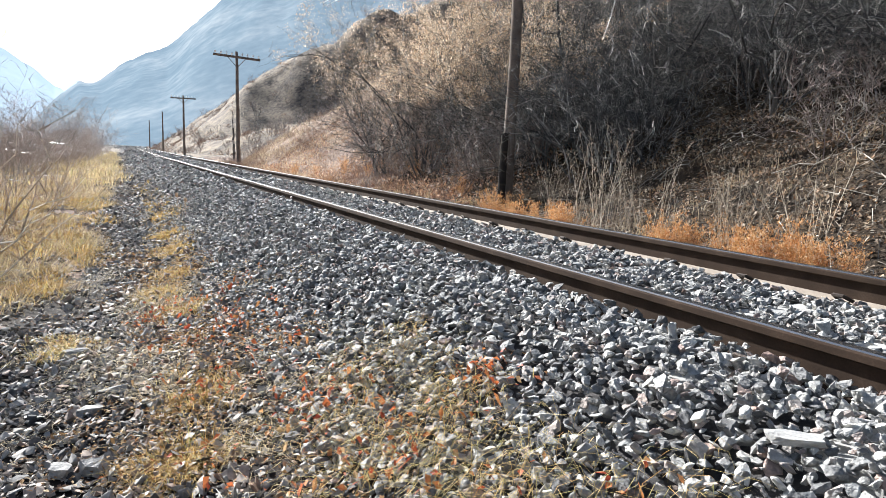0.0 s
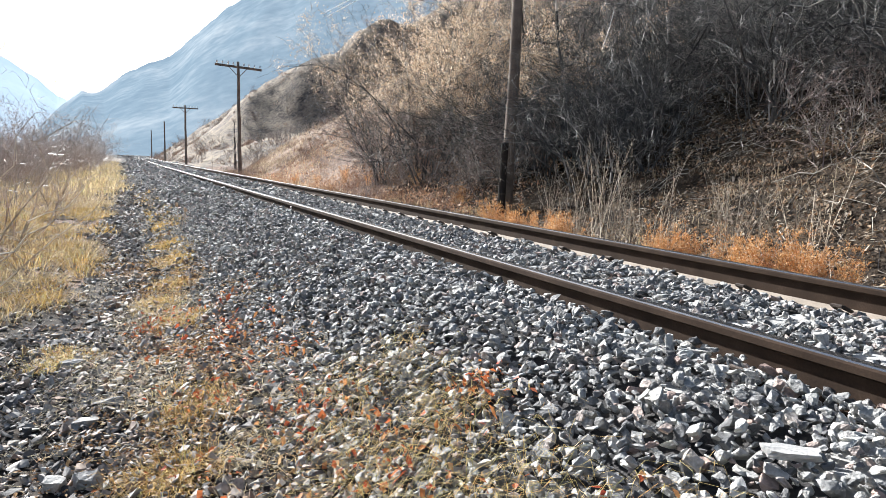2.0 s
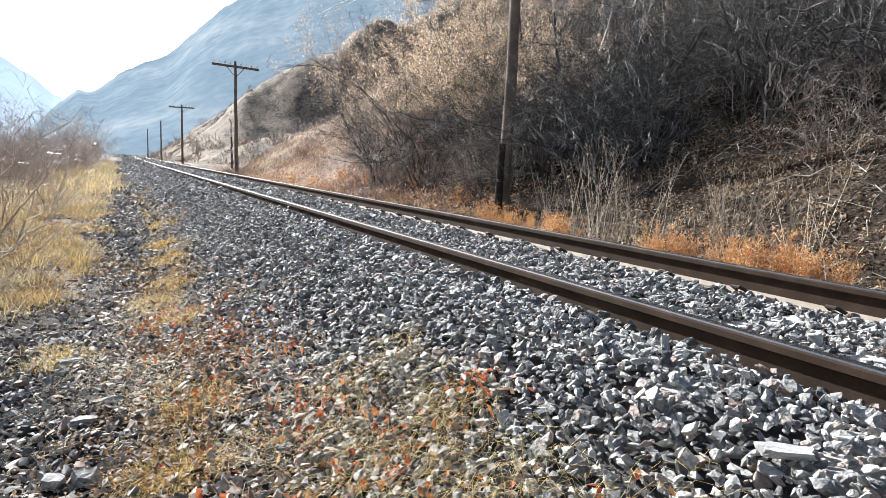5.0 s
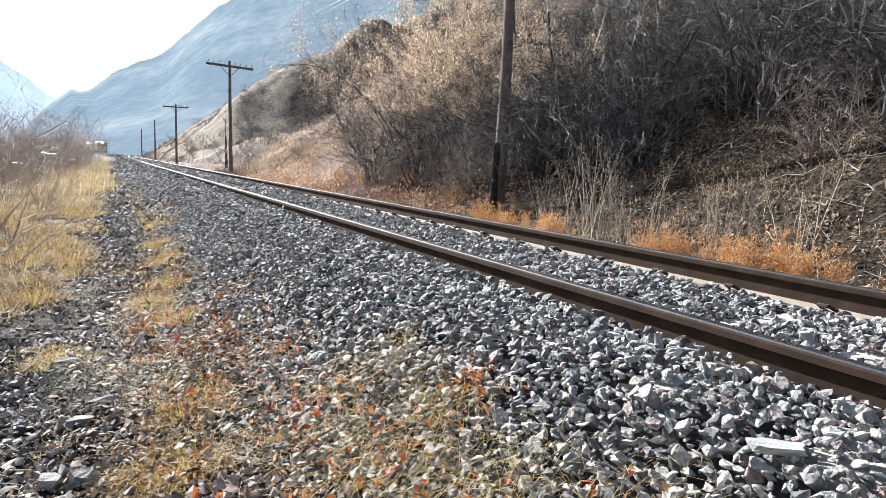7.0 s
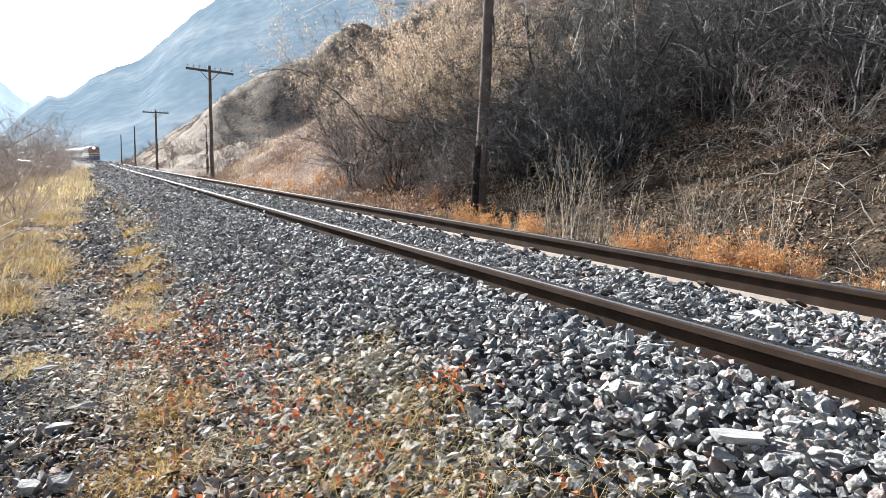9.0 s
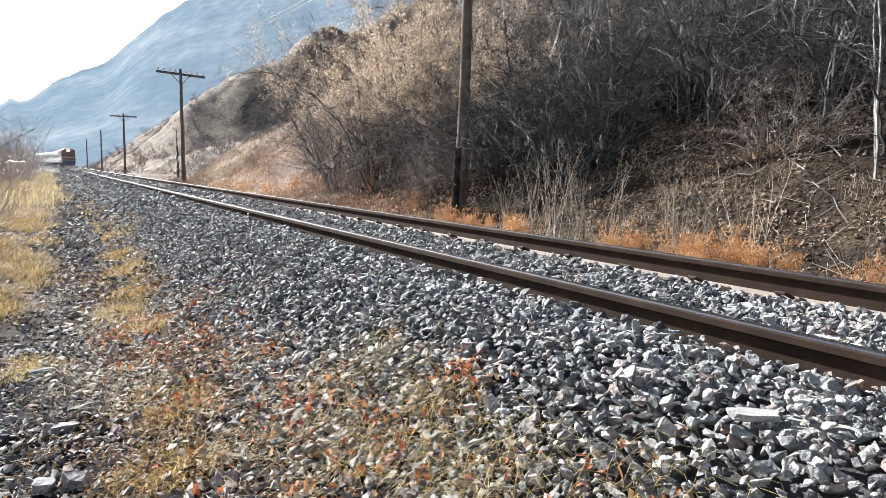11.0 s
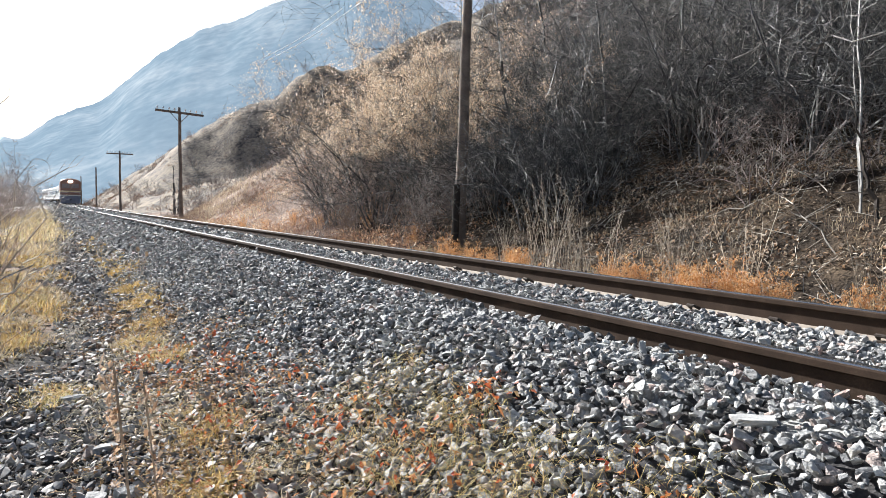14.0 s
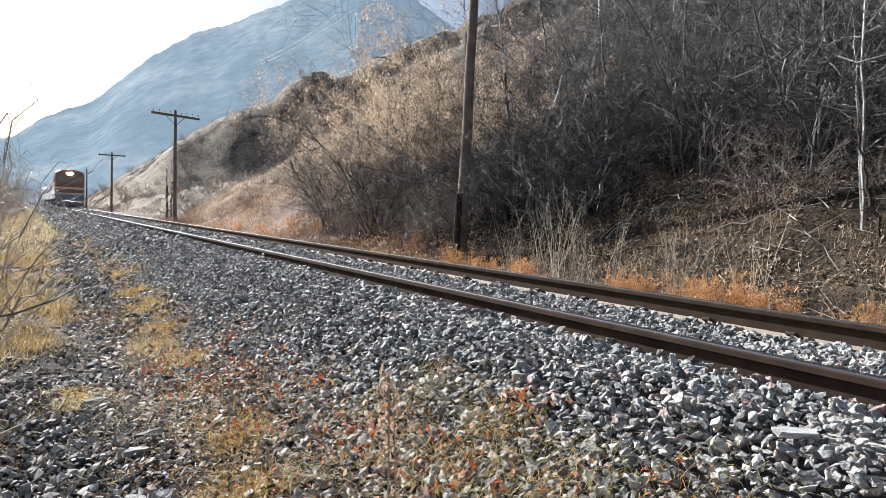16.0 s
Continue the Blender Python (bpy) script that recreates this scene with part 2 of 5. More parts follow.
def tube(bm, p0, p1, r0, r1, sides=8):
    p0, p1 = Vector(p0), Vector(p1)
    m = Matrix.Translation((p0 + p1) / 2) @ (p1 - p0).to_track_quat("Z", "Y").to_matrix().to_4x4()
    bmesh.ops.create_cone(bm, cap_ends=True, segments=sides, radius1=r0, radius2=r1, depth=(p1 - p0).length, matrix=m)
    return bm


def sticks(P0, P1, R0, R1):
    """Three-sided tapered sticks from arrays of ends and radii."""
    P0, P1 = np.asarray(P0, float), np.asarray(P1, float)
    R0, R1 = np.asarray(R0, float)[:, None], np.asarray(R1, float)[:, None]
    d = P1 - P0
    d /= np.linalg.norm(d, axis=1, keepdims=True) + 1e-9
    ref = np.where(np.abs(d[:, 2:3]) > 0.9, [[1.0, 0, 0]], [[0, 0, 1.0]])
    u = np.cross(d, ref)
    u /= np.linalg.norm(u, axis=1, keepdims=True) + 1e-9
    w = np.cross(d, u)
    ring = [u * math.cos(k) + w * math.sin(k) for k in (0, 2.094, 4.189)]
    point = (R1 <= 0).ravel()
    out = []
    if (~point).any():
        m = ~point
        V = np.stack([P0[m] + R0[m] * r[m] for r in ring] + [P1[m] + R1[m] * r[m] for r in ring], axis=1)
        base = np.array([[0, 1, 4], [0, 4, 3], [1, 2, 5], [1, 5, 4], [2, 0, 3], [2, 3, 5]])
        out.append((V.reshape(-1, 3), ((np.arange(m.sum()) * 6)[:, None, None] + base[None]).reshape(-1, 3)))
    if point.any():
        m = point
        V = np.stack([P0[m] + R0[m] * r[m] for r in ring] + [P1[m]], axis=1)
        base = np.array([[0, 1, 3], [1, 2, 3], [2, 0, 3]])
        out.append((V.reshape(-1, 3), ((np.arange(m.sum()) * 4)[:, None, None] + base[None]).reshape(-1, 3)))
    return joined(out)


def blades(P, height, width, lean, azim, curl=0.6):
    """Grass blades: two tapering pieces that bend over."""
    n = len(P)
    h, w = height[:, None], width[:, None]
    dirv = np.stack([np.cos(azim), np.sin(azim), np.zeros(n)], 1)
    side = np.stack([-np.sin(azim), np.cos(azim), np.zeros(n)], 1)
    up = np.array([[0, 0, 1.0]])
    l = lean[:, None]
    mid = P + h * 0.55 * (up * np.cos(l) + dirv * np.sin(l))
    l2 = l + curl
    tip = mid + h * 0.45 * (up * np.cos(l2) + dirv * np.sin(l2))
    V = np.stack([P - side * w, P + side * w, mid - side * w * 0.8, mid + side * w * 0.8, tip], 1)
    base = np.array([[0, 1, 3], [0, 3, 2], [2, 3, 4]])
    F = (np.arange(n) * 5)[:, None, None] + base[None]
    return V.reshape(-1, 3), F.reshape(-1, 3)


def flakes(P, size, rng, tilt=0.6):
    """Small leaves folded along the middle."""
    n = len(P)
    a = rng.uniform(0, 6.283, n)
    d = np.stack([np.cos(a), np.sin(a), rng.normal(0, tilt, n)], 1)
    s = np.stack([-np.sin(a), np.cos(a), rng.normal(0, tilt, n)], 1)
    up = np.array([[0, 0, 1.0]])
    z = size[:, None]
    V = np.stack([P - d * z, P + s * z * 0.55 + up * z * 0.25, P + d * z, P - s * z * 0.55 + up * z * 0.25], 1)
    F = (np.arange(n) * 4)[:, None, None] + np.array([[0, 1, 2], [0, 2, 3]])[None]
    return V.reshape(-1, 3), F.reshape(-1, 3)


def joined(parts):
    V, F, k = [], [], 0
    for v, f in parts:
        V.append(v), F.append(f + k)
        k += len(v)
    return np.concatenate(V), np.concatenate(F)


# ---- the lie of the land ----
GAUGE, CURVE_Y, RADIUS = 1.505, 160.0, 900.0    # between rail head centres; where the bend begins; its radius
PROFILE_X = [-60, -30, -12, -6, -3.4, -2.7, -2.1, -1.65, -1.3, -0.85, -0.42, -0.1, 1.6, 1.95, 2.5, 3.2, 60]
PROFILE_Z = [-9, -5, -1.6, -0.95, -0.80, -0.79, -0.77, -0.70, -0.56, -0.34, -0.155, -0.15, -0.16, -0.18, -0.42, -0.42, -0.35]


def drift(y):
    """The straight bears a little to the right beyond the near stretch."""
    y = np.asarray(y, float) - 46.0
    return 0.011 * (np.sqrt(y * y + 90.0) + y) / 2


def centre_line(y):
    d = np.clip(np.asarray(y, float) - CURVE_Y, 0, RADIUS * 0.9)
    return drift(y) - (RADIUS - np.sqrt(RADIUS * RADIUS - d * d))


def toe(y):
    """Where the hillside begins, across from the near rail."""
    return np.interp(y, [-40, 0, 9, 20, 38, 44, 54, 66, 90, 115, 170, 215, 245, 300], [4.0, 3.7, 4.3, 4.2, 3.7, 4.6, 10, 11, 6.5, 5.0, 5.5, 7, 16, 60])


def waves(x, y):
    return (np.sin(x * 0.9 + 1.3 * np.sin(y * 0.37)) * np.sin(y * 0.71 + 0.8 * np.sin(x * 0.5)) * 0.5
            + np.sin(x * 2.3 + y * 1.1) * np.sin(y * 1.9 - x * 0.7) * 0.25 + np.sin(x * 5.1 - y * 3.3) * np.sin(y * 4.7 + x * 2.9) * 0.12)


def land(x, y):
    x, y = np.asarray(x, float), np.asarray(y, float)
    u = x - centre_line(y)
    z = np.interp(u, PROFILE_X, PROFILE_Z)
    up = np.maximum(0, x - toe(y))
    rise = 0.64 * (np.sqrt(up * up + 0.1) - 0.316) * np.interp(up, [0, 15, 45, 160], [1, 0.97, 0.83, 0.7])
    gully = np.sin(y * 0.17 + 0.06 * x) + 0.5 * np.sin(y * 0.39 - 0.1 * x + 1.0)
    rise = rise * (1 + 0.13 * gully * np.interp(y, [45, 75, 190, 220], [0, 0.6, 1, 0.4]))
    # a side valley, and the spur beyond it whose near face lies in its own shade
    fold = y + 2.5 * np.sin(x * 0.21) + 1.3 * np.sin(x * 0.53 + 1)
    valley = np.interp(fold, [46, 58, 80, 98, 112, 126], [0, 0.22, 0.42, 0.5, 0, 0])
    spur = np.interp(fold, [98, 112, 122, 150], [0, 1, 0.8, 0]) * np.interp(up, [5, 13, 34, 60], [0.1, 0.33, 0.17, 0.05])
    rise = rise * (1 + spur - valley * np.interp(up, [2, 9], [0, 1]))
    rough = np.interp(np.abs(u + 0.2), [0, 1.4, 2.2, 4.0, 9], [0, 0, 0.03, 0.10, 0.35]) * np.interp(up, [0, 30], [1, 3])
    return z + rise + waves(x * 0.8, y * 0.8) * rough


def spaced(lo, hi, step0, grow, start):
    out, s = [start], step0
    while out[-1] < hi:
        out.append(out[-1] + s)
        s *= grow
    down, s = [start], step0
    while down[-1] > lo:
        down.append(down[-1] - s)
        s *= grow
    return np.array(sorted(set(down[1:] + out)))


def build_ground():
    xs = spaced(-2500, 2500, 0.13, 1.034, 0.0)
    ys = spaced(-600, 3500, 0.25, 1.022, 3.0)
    X, Y = np.meshgrid(xs, ys, indexing="ij")
    Z = land(np.clip(X, -60, 190), Y)
    U = X - centre_line(Y)
    Z = Z - np.interp(U, [-1.7, -1.4, -0.4, 1.8, 2.4, 2.7], [0, 0.02, 0.035, 0.035, 0.02, 0]) * np.interp(Y, [130, 150], [1, 0])
    far = np.interp(np.hypot(X, Y), [0, 330, 420, 6000], [0, 0, 1, 1])
    Z = Z * (1 - far) + far * -9.0
    V = np.stack([X, Y, Z], -1).reshape(-1, 3)
    nx, ny = X.shape
    i, j = np.meshgrid(np.arange(nx - 1), np.arange(ny - 1), indexing="ij")
    q = (i * ny + j).ravel()
    F = np.stack([q, q + ny, q + ny + 1, q + 1], 1)
    me = tri_mesh("ground", V, F)
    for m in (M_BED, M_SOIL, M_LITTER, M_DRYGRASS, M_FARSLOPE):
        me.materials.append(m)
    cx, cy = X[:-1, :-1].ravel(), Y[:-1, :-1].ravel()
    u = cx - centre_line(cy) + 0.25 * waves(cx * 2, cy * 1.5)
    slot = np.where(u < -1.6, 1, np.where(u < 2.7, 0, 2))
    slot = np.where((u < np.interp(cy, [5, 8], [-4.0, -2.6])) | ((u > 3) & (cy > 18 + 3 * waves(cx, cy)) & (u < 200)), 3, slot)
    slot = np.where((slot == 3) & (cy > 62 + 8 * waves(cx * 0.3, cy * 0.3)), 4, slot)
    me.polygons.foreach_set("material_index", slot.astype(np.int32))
    me.polygons.foreach_set("use_smooth", np.ones(len(F), bool))
    return tagged(new("ground", me), "stony trackside ground rising into a dry grassy hillside", "ground", kind="structure")


ground = build_ground()


def build_mountain(name, dist, depth, profile, mat, label):
    """A ridge: profile gives bearing and height of the crest, in degrees from the track's direction."""
    az = np.linspace(profile[0][0], profile[-1][0], 620)
    el = np.interp(az, [p[0] for p in profile], [p[1] for p in profile])
    rows = 90
    V = np.zeros((len(az), rows, 3))
    for k in range(rows):
        f = k / (rows - 1)
        r = dist - depth * (1 - f)
        jag = sum(np.sin(az * w + lean * (1 - f) + w) * amp for w, lean, amp in ((0.7, 4.0, 0.34), (1.6, 6.0, 0.1), (3.7, 8.0, 0.03)))
        spurs = np.array([noise.turbulence(Vector((q * 0.16 + 1.5 * (1 - f), 2.2 * f, dist * 0.01)), 5, False, amplitude_scale=0.55, frequency_scale=2.1) for q in az])
        jag = jag + 0.45 * (spurs - 0.45) * min(1, (1 - f) * 5) * min(1, f * 3)
        jag = jag + f ** 14 * sum(np.sin(az * w + w) * amp for w, amp in ((4.3, 0.08), (9.7, 0.04), (23.0, 0.025)))
        h = dist * np.tan(np.radians(el + jag * (0.45 + 0.25 * (1 - f)) * np.minimum(1, el / 3))) * (f ** 0.85) - 10 * (1 - f)
        V[:, k] = np.stack([-2.2 + r * np.sin(np.radians(az)), r * np.cos(np.radians(az)), 0.6 + h], -1)
    i, j = np.meshgrid(np.arange(len(az) - 1), np.arange(rows - 1), indexing="ij")
    q = (i * rows + j).ravel()
    me = tri_mesh(name, V.reshape(-1, 3), np.stack([q, q + rows, q + rows + 1, q + 1], 1))
    me.polygons.foreach_set("use_smooth", np.ones(len(me.polygons), bool))
    return tagged(linked(name, me, mat), label, "mountain", kind="structure")


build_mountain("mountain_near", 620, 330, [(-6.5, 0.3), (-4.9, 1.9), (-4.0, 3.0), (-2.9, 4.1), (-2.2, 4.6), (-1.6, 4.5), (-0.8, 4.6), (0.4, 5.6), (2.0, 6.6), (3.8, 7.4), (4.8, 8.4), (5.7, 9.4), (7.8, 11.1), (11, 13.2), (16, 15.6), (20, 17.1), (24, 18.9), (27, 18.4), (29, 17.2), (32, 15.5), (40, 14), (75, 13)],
               M_MOUNT, "steep mountain with scree gullies, blue haze painted in as a glow")
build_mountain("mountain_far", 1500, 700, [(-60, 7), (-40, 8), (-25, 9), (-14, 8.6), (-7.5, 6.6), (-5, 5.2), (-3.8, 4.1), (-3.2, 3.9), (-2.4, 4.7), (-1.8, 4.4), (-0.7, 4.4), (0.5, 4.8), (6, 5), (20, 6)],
               M_MOUNT_FAR, "distant mountain paled by a painted haze glow")


# ---- track ----
def along(s):
    """Centre of the track at s metres: place and heading to the left, radians."""
    if s <= CURVE_Y:
        return GAUGE / 2 + float(drift(s)), s, 0.0
    a = (s - CURVE_Y) / RADIUS
    y = CURVE_Y + RADIUS * math.sin(a)
    return GAUGE / 2 + float(drift(y)) - RADIUS * (1 - math.cos(a)), y, a


def sweep(name, section, mat, parent, offset, label=""):
    stations = [-8 + 2 * k for k in range(65)] + [124 + 4 * k for k in range(55)]
    n, V = len(section), []
    for s in stations:
        x, y, a = along(s)
        for sx, sz in section:
            o = offset + sx
            V.append((x + o * math.cos(a), y + o * math.sin(a), sz))
    F = []
    for k in range(len(stations) - 1):
        for i in range(n):
            j = (i + 1) % n
            F.append((k * n + i, k * n + j, k * n + n + j, k * n + n + i))
    me = bpy.data.meshes.new(name)
    me.from_pydata(V, [], F)
    me.update()
    return linked(name, me, mat, parent, label)


for side, text in ((-1, "polished steel rail with rusty brown sides on gravel"), (1, "steel rail with rusty sides and dusty foot beside weeds")):
    rail = tagged(new("rail"), text, "rail", group="rails of the track")
    o = side * GAUGE / 2
    sweep("running_surface", [(-0.031, -0.004), (-0.022, 0.0), (0.022, 0.0), (0.031, -0.004), (0.031, -0.008), (-0.031, -0.008)], M_RAILTOP, rail, o, "worn shiny top of the rail")
    sweep("head", [(-0.0365, -0.012), (-0.032, -0.005), (0.032, -0.005), (0.0365, -0.012), (0.0365, -0.036), (0.012, -0.048), (-0.012, -0.048), (-0.0365, -0.036)], M_RAILSIDE, rail, o)
    sweep("web", [(-0.009, -0.046), (0.009, -0.046), (0.009, -0.15), (-0.009, -0.15)], M_RAILSIDE, rail, o)
    sweep("foot", [(-0.075, -0.172), (-0.075, -0.161), (-0.012, -0.143), (0.012, -0.143), (0.075, -0.161), (0.075, -0.172)], M_RAILSIDE if side < 0 else M_RAILFOOT, rail, o, "" if side < 0 else "dust-covered rail foot")

SLEEPER_STEP = 0.635


def build_sleeper():
    sl = tagged(new("sleeper"), "pale concrete sleeper half buried in crushed stone", "sleeper", group="sleepers of the track")
    bm = bmesh.new()
    box(bm, -1.25, 1.25, -0.13, 0.13, -0.36, -0.176, 0.02)
    part("block", bm, M_CONCRETE, sl)
    for o in (-GAUGE / 2, GAUGE / 2):
        for d in (-1, 1):
            bm = bmesh.new()
            box(bm, o + d * 0.105 - 0.03, o + d * 0.105 + 0.03, -0.05, 0.05, -0.178, -0.15, 0.008)
            tube(bm, (o + d * 0.06, -0.045, -0.148), (o + d * 0.125, -0.03, -0.118), 0.011, 0.011, 6)
            tube(bm, (o + d * 0.125, -0.03, -0.118), (o + d * 0.125, 0.03, -0.118), 0.011, 0.011, 6)
            tube(bm, (o + d * 0.125, 0.03, -0.118), (o + d * 0.06, 0.045, -0.148), 0.011, 0.011, 6)
            part("rail_clip", bm, M_CLIP, sl, "dark steel spring clip")
    return sl


first_sleeper = build_sleeper()
first_sleeper.matrix_basis = pose(GAUGE / 2, -2.92, 0)
for k in range(1, 88):
    copy_thing(first_sleeper, pose(along(-2.92 + k * SLEEPER_STEP)[0], -2.92 + k * SLEEPER_STEP, 0))


# ---- crushed stone ----
def rock_shape(seed, flat, points=15):
    rng = random.Random(seed)
    bm = bmesh.new()
    for _ in range(points):
        v = Vector((rng.gauss(0, 1), rng.gauss(0, 1), rng.gauss(0, 1))).normalized()
        v *= rng.uniform(0.75, 1.1)
        bm.verts.new((v.x, v.y * rng.uniform(0.7, 0.95), v.z * flat))
    r = bmesh.ops.convex_hull(bm, input=bm.verts)
    loose = [v for v in bm.verts if not v.link_faces]
    bmesh.ops.delete(bm, geom=loose, context="VERTS")
    bmesh.ops.triangulate(bm, faces=bm.faces)
    bm.verts.index_update()
    V = np.array([v.co[:] for v in bm.verts])
    F = np.array([[v.index for v in f.verts] for f in bm.faces])
    bm.free()
    return V, F


def rough_rock(seed, flat):
    """An angular broken stone: a hull with uneven, chipped faces."""
    g = random.Random(seed)
    bm = bmesh.new()
    sx, sy = g.uniform(0.95, 1.3), g.uniform(0.7, 1.0)
    for _ in range(13):
        v = Vector((g.uniform(-1, 1), g.uniform(-1, 1), g.uniform(-1, 1)))
        bm.verts.new(v * (0.95 / max(0.6, v.length)) * g.uniform(0.85, 1.1))
    bmesh.ops.convex_hull(bm, input=bm.verts)
    bmesh.ops.delete(bm, geom=[v for v in bm.verts if not v.link_faces], context="VERTS")
    bmesh.ops.subdivide_edges(bm, edges=bm.edges, cuts=1)
    bmesh.ops.triangulate(bm, faces=bm.faces)
    for v in bm.verts:
        v.co += Vector((g.gauss(0, 1), g.gauss(0, 1), g.gauss(0, 1))) * 0.03
        v.co = Vector((v.co.x * sx, v.co.y * sy, v.co.z * flat))
    bm.verts.index_update()
    V, F = np.array([v.co[:] for v in bm.verts]), np.array([[v.index for v in f.verts] for f in bm.faces])
    bm.free()
    return V, F


ROUGH = [rough_rock(200 + k, 0.34 + 0.065 * (k % 6)) for k in range(24)]
SMALL = [rock_shape(300 + k, 0.3 + 0.06 * (k % 6), 9) for k in range(10)]
ROCKS = [rock_shape(k, 0.32 + 0.06 * (k % 6)) for k in range(14)]
SHALES = [rock_shape(90 + k, 0.22 + 0.05 * (k % 4), 10) for k in range(8)]


def turns(rng, n, tilt):
    a, b, c = rng.uniform(0, 6.283, n), rng.normal(0, tilt, n), rng.normal(0, tilt, n)
    ca, sa, cb, sb, cc, sc = np.cos(a), np.sin(a), np.cos(b), np.sin(b), np.cos(c), np.sin(c)
    one, nul = np.ones(n), np.zeros(n)
    rx = np.array([[one, nul, nul], [nul, cb, -sb], [nul, sb, cb]]).transpose(2, 0, 1)
    ry = np.array([[cc, nul, sc], [nul, one, nul], [-sc, nul, cc]]).transpose(2, 0, 1)
    rz = np.array([[ca, -sa, nul], [sa, ca, nul], [nul, nul, one]]).transpose(2, 0, 1)
    return rx @ ry @ rz


def scatter_rocks(P, size, rng, shapes, tilt=0.5):
    R = turns(rng, len(P), tilt)
    kind = rng.integers(0, len(shapes), len(P))
    out = []
    for k, (V, F) in enumerate(shapes):
        m = np.nonzero(kind == k)[0]
        if not len(m):
            continue
        W = np.einsum("nij,vj->nvi", R[m], V) * size[m][:, None, None] + P[m][:, None, :]
        out.append((W.reshape(-1, 3), (F[None] + (np.arange(len(m)) * len(V))[:, None, None]).reshape(-1, 3)))
    return joined(out)


def grid_points(x0, x1, y0, y1, step, rng):
    X, Y = np.meshgrid(np.arange(x0, x1, step), np.arange(y0, y1, step), indexing="ij")
    X, Y = X.ravel(), Y.ravel()
    return X + rng.uniform(-0.5, 0.5, len(X)) * step, Y + rng.uniform(-0.5, 0.5, len(Y)) * step


def off_rails(x, r):
    near = np.where(x < 0, 0.025, 0.07)
    return (np.abs(x) > near + r) & (np.abs(x - GAUGE) > 0.07 + r)


def build_ballast():
    rng = np.random.default_rng(5)
    chunks = []
    for y0, y1, step, big in ((-7.0, 0.7, 0.055, 0.034), (0.7, 5.5, 0.034, 0.0225), (5.5, 14, 0.043, 0.0265), (14, 36, 0.078, 0.045), (36, 130, 0.19, 0.09), (130, 240, 0.34, 0.17)):
        x, y = grid_points(-2.0, 2.75, y0, y1, step, rng)
        size = big * np.exp(np.clip(rng.normal(0, 0.36, len(x)), -0.8, 0.56))
        edge = -1.42 + 0.22 * waves(x * 3, y * 1.3) + rng.normal(0, 0.12, len(x))
        keep = off_rails(x, size * 0.55) & (x > edge)
        # the tops of the sleepers stay half bare beside the near rail
        near_sleeper = np.abs((y + 2.92 + SLEEPER_STEP / 2) % SLEEPER_STEP - SLEEPER_STEP / 2) < 0.11
        keep &= ~(near_sleeper & (x > 0.3 + 0.15 * np.sin(y * 9)) & (x < 1.0 + 0.2 * np.sin(y * 5)) & (rng.random(len(x)) < 0.85))
        x, y, size = x[keep], y[keep], size[keep]
        z = land(x + centre_line(y), y) + size * rng.uniform(-0.25, 0.35, len(x))
        flank = (x > 0.07) & (x < GAUGE - 0.07)
        z -= np.where(flank & (np.abs(x - GAUGE) < 0.16), 0.02, 0)
        z += np.interp(x, [-0.75, -0.52, -0.16, -0.05, 0], [0, 0.022, 0.022, 0.03, 0.03]) * (x < 0)
        chunks.append((np.stack([x, y, z], 1), size))
        n = len(x)
        # a loose upper layer
        m = rng.random(n) < 0.3
        P = chunks[-1][0][m] + np.stack([rng.normal(0, step / 2, m.sum()), rng.normal(0, step / 2, m.sum()), size[m] * 0.7], 1)
        ok = off_rails(P[:, 0], size[m] * 0.6)
        chunks.append((P[ok], size[m][ok]))
    P, size = np.concatenate([c[0] for c in chunks]), np.concatenate([c[1] for c in chunks])
    single = (P[:, 0] > -1.0) & (P[:, 0] < -0.1) & (P[:, 1] > 1.25) & (P[:, 1] < 2.2) & (size > 0.026)
    pick = np.nonzero(single)[0][:300]
    rest = np.ones(len(P), bool)
    rest[pick] = False
    P[:, 0] += centre_line(P[:, 1])
    bed = tagged(new("ballast"), "bed of grey crushed stone ballast under the track", "ballast", kind="structure")
    close = (P[:, 1] > 0.7) & (P[:, 1] < 2.7) & (P[:, 0] < 1.7)
    mid = ~close & (P[:, 1] < 5.5)
    V, F = joined([scatter_rocks(P[m & rest], size[m & rest], rng, shapes, 0.5) for m, shapes in ((close, ROUGH), (mid, ROCKS), (~close & ~mid, SMALL))])
    tagged(linked("loose_stones", tri_mesh("loose_stones", V, F), M_STONE, bed), kind="stuff")
    shared = [tri_mesh("stone", V, F) for V, F in ROUGH]
    for me in shared:
        me.materials.append(M_STONE_ONE)
    for k in pick:
        ob = new("stone", shared[int(k) % len(shared)])
        ob.parent = bed
        ob.matrix_basis = Matrix.LocRotScale(Vector(P[k]), Euler([float(v) for v in rng.uniform(0, 6.28, 3) * (0.15, 0.15, 1)]), Vector((float(size[k]),) * 3))
    return bed


build_ballast()


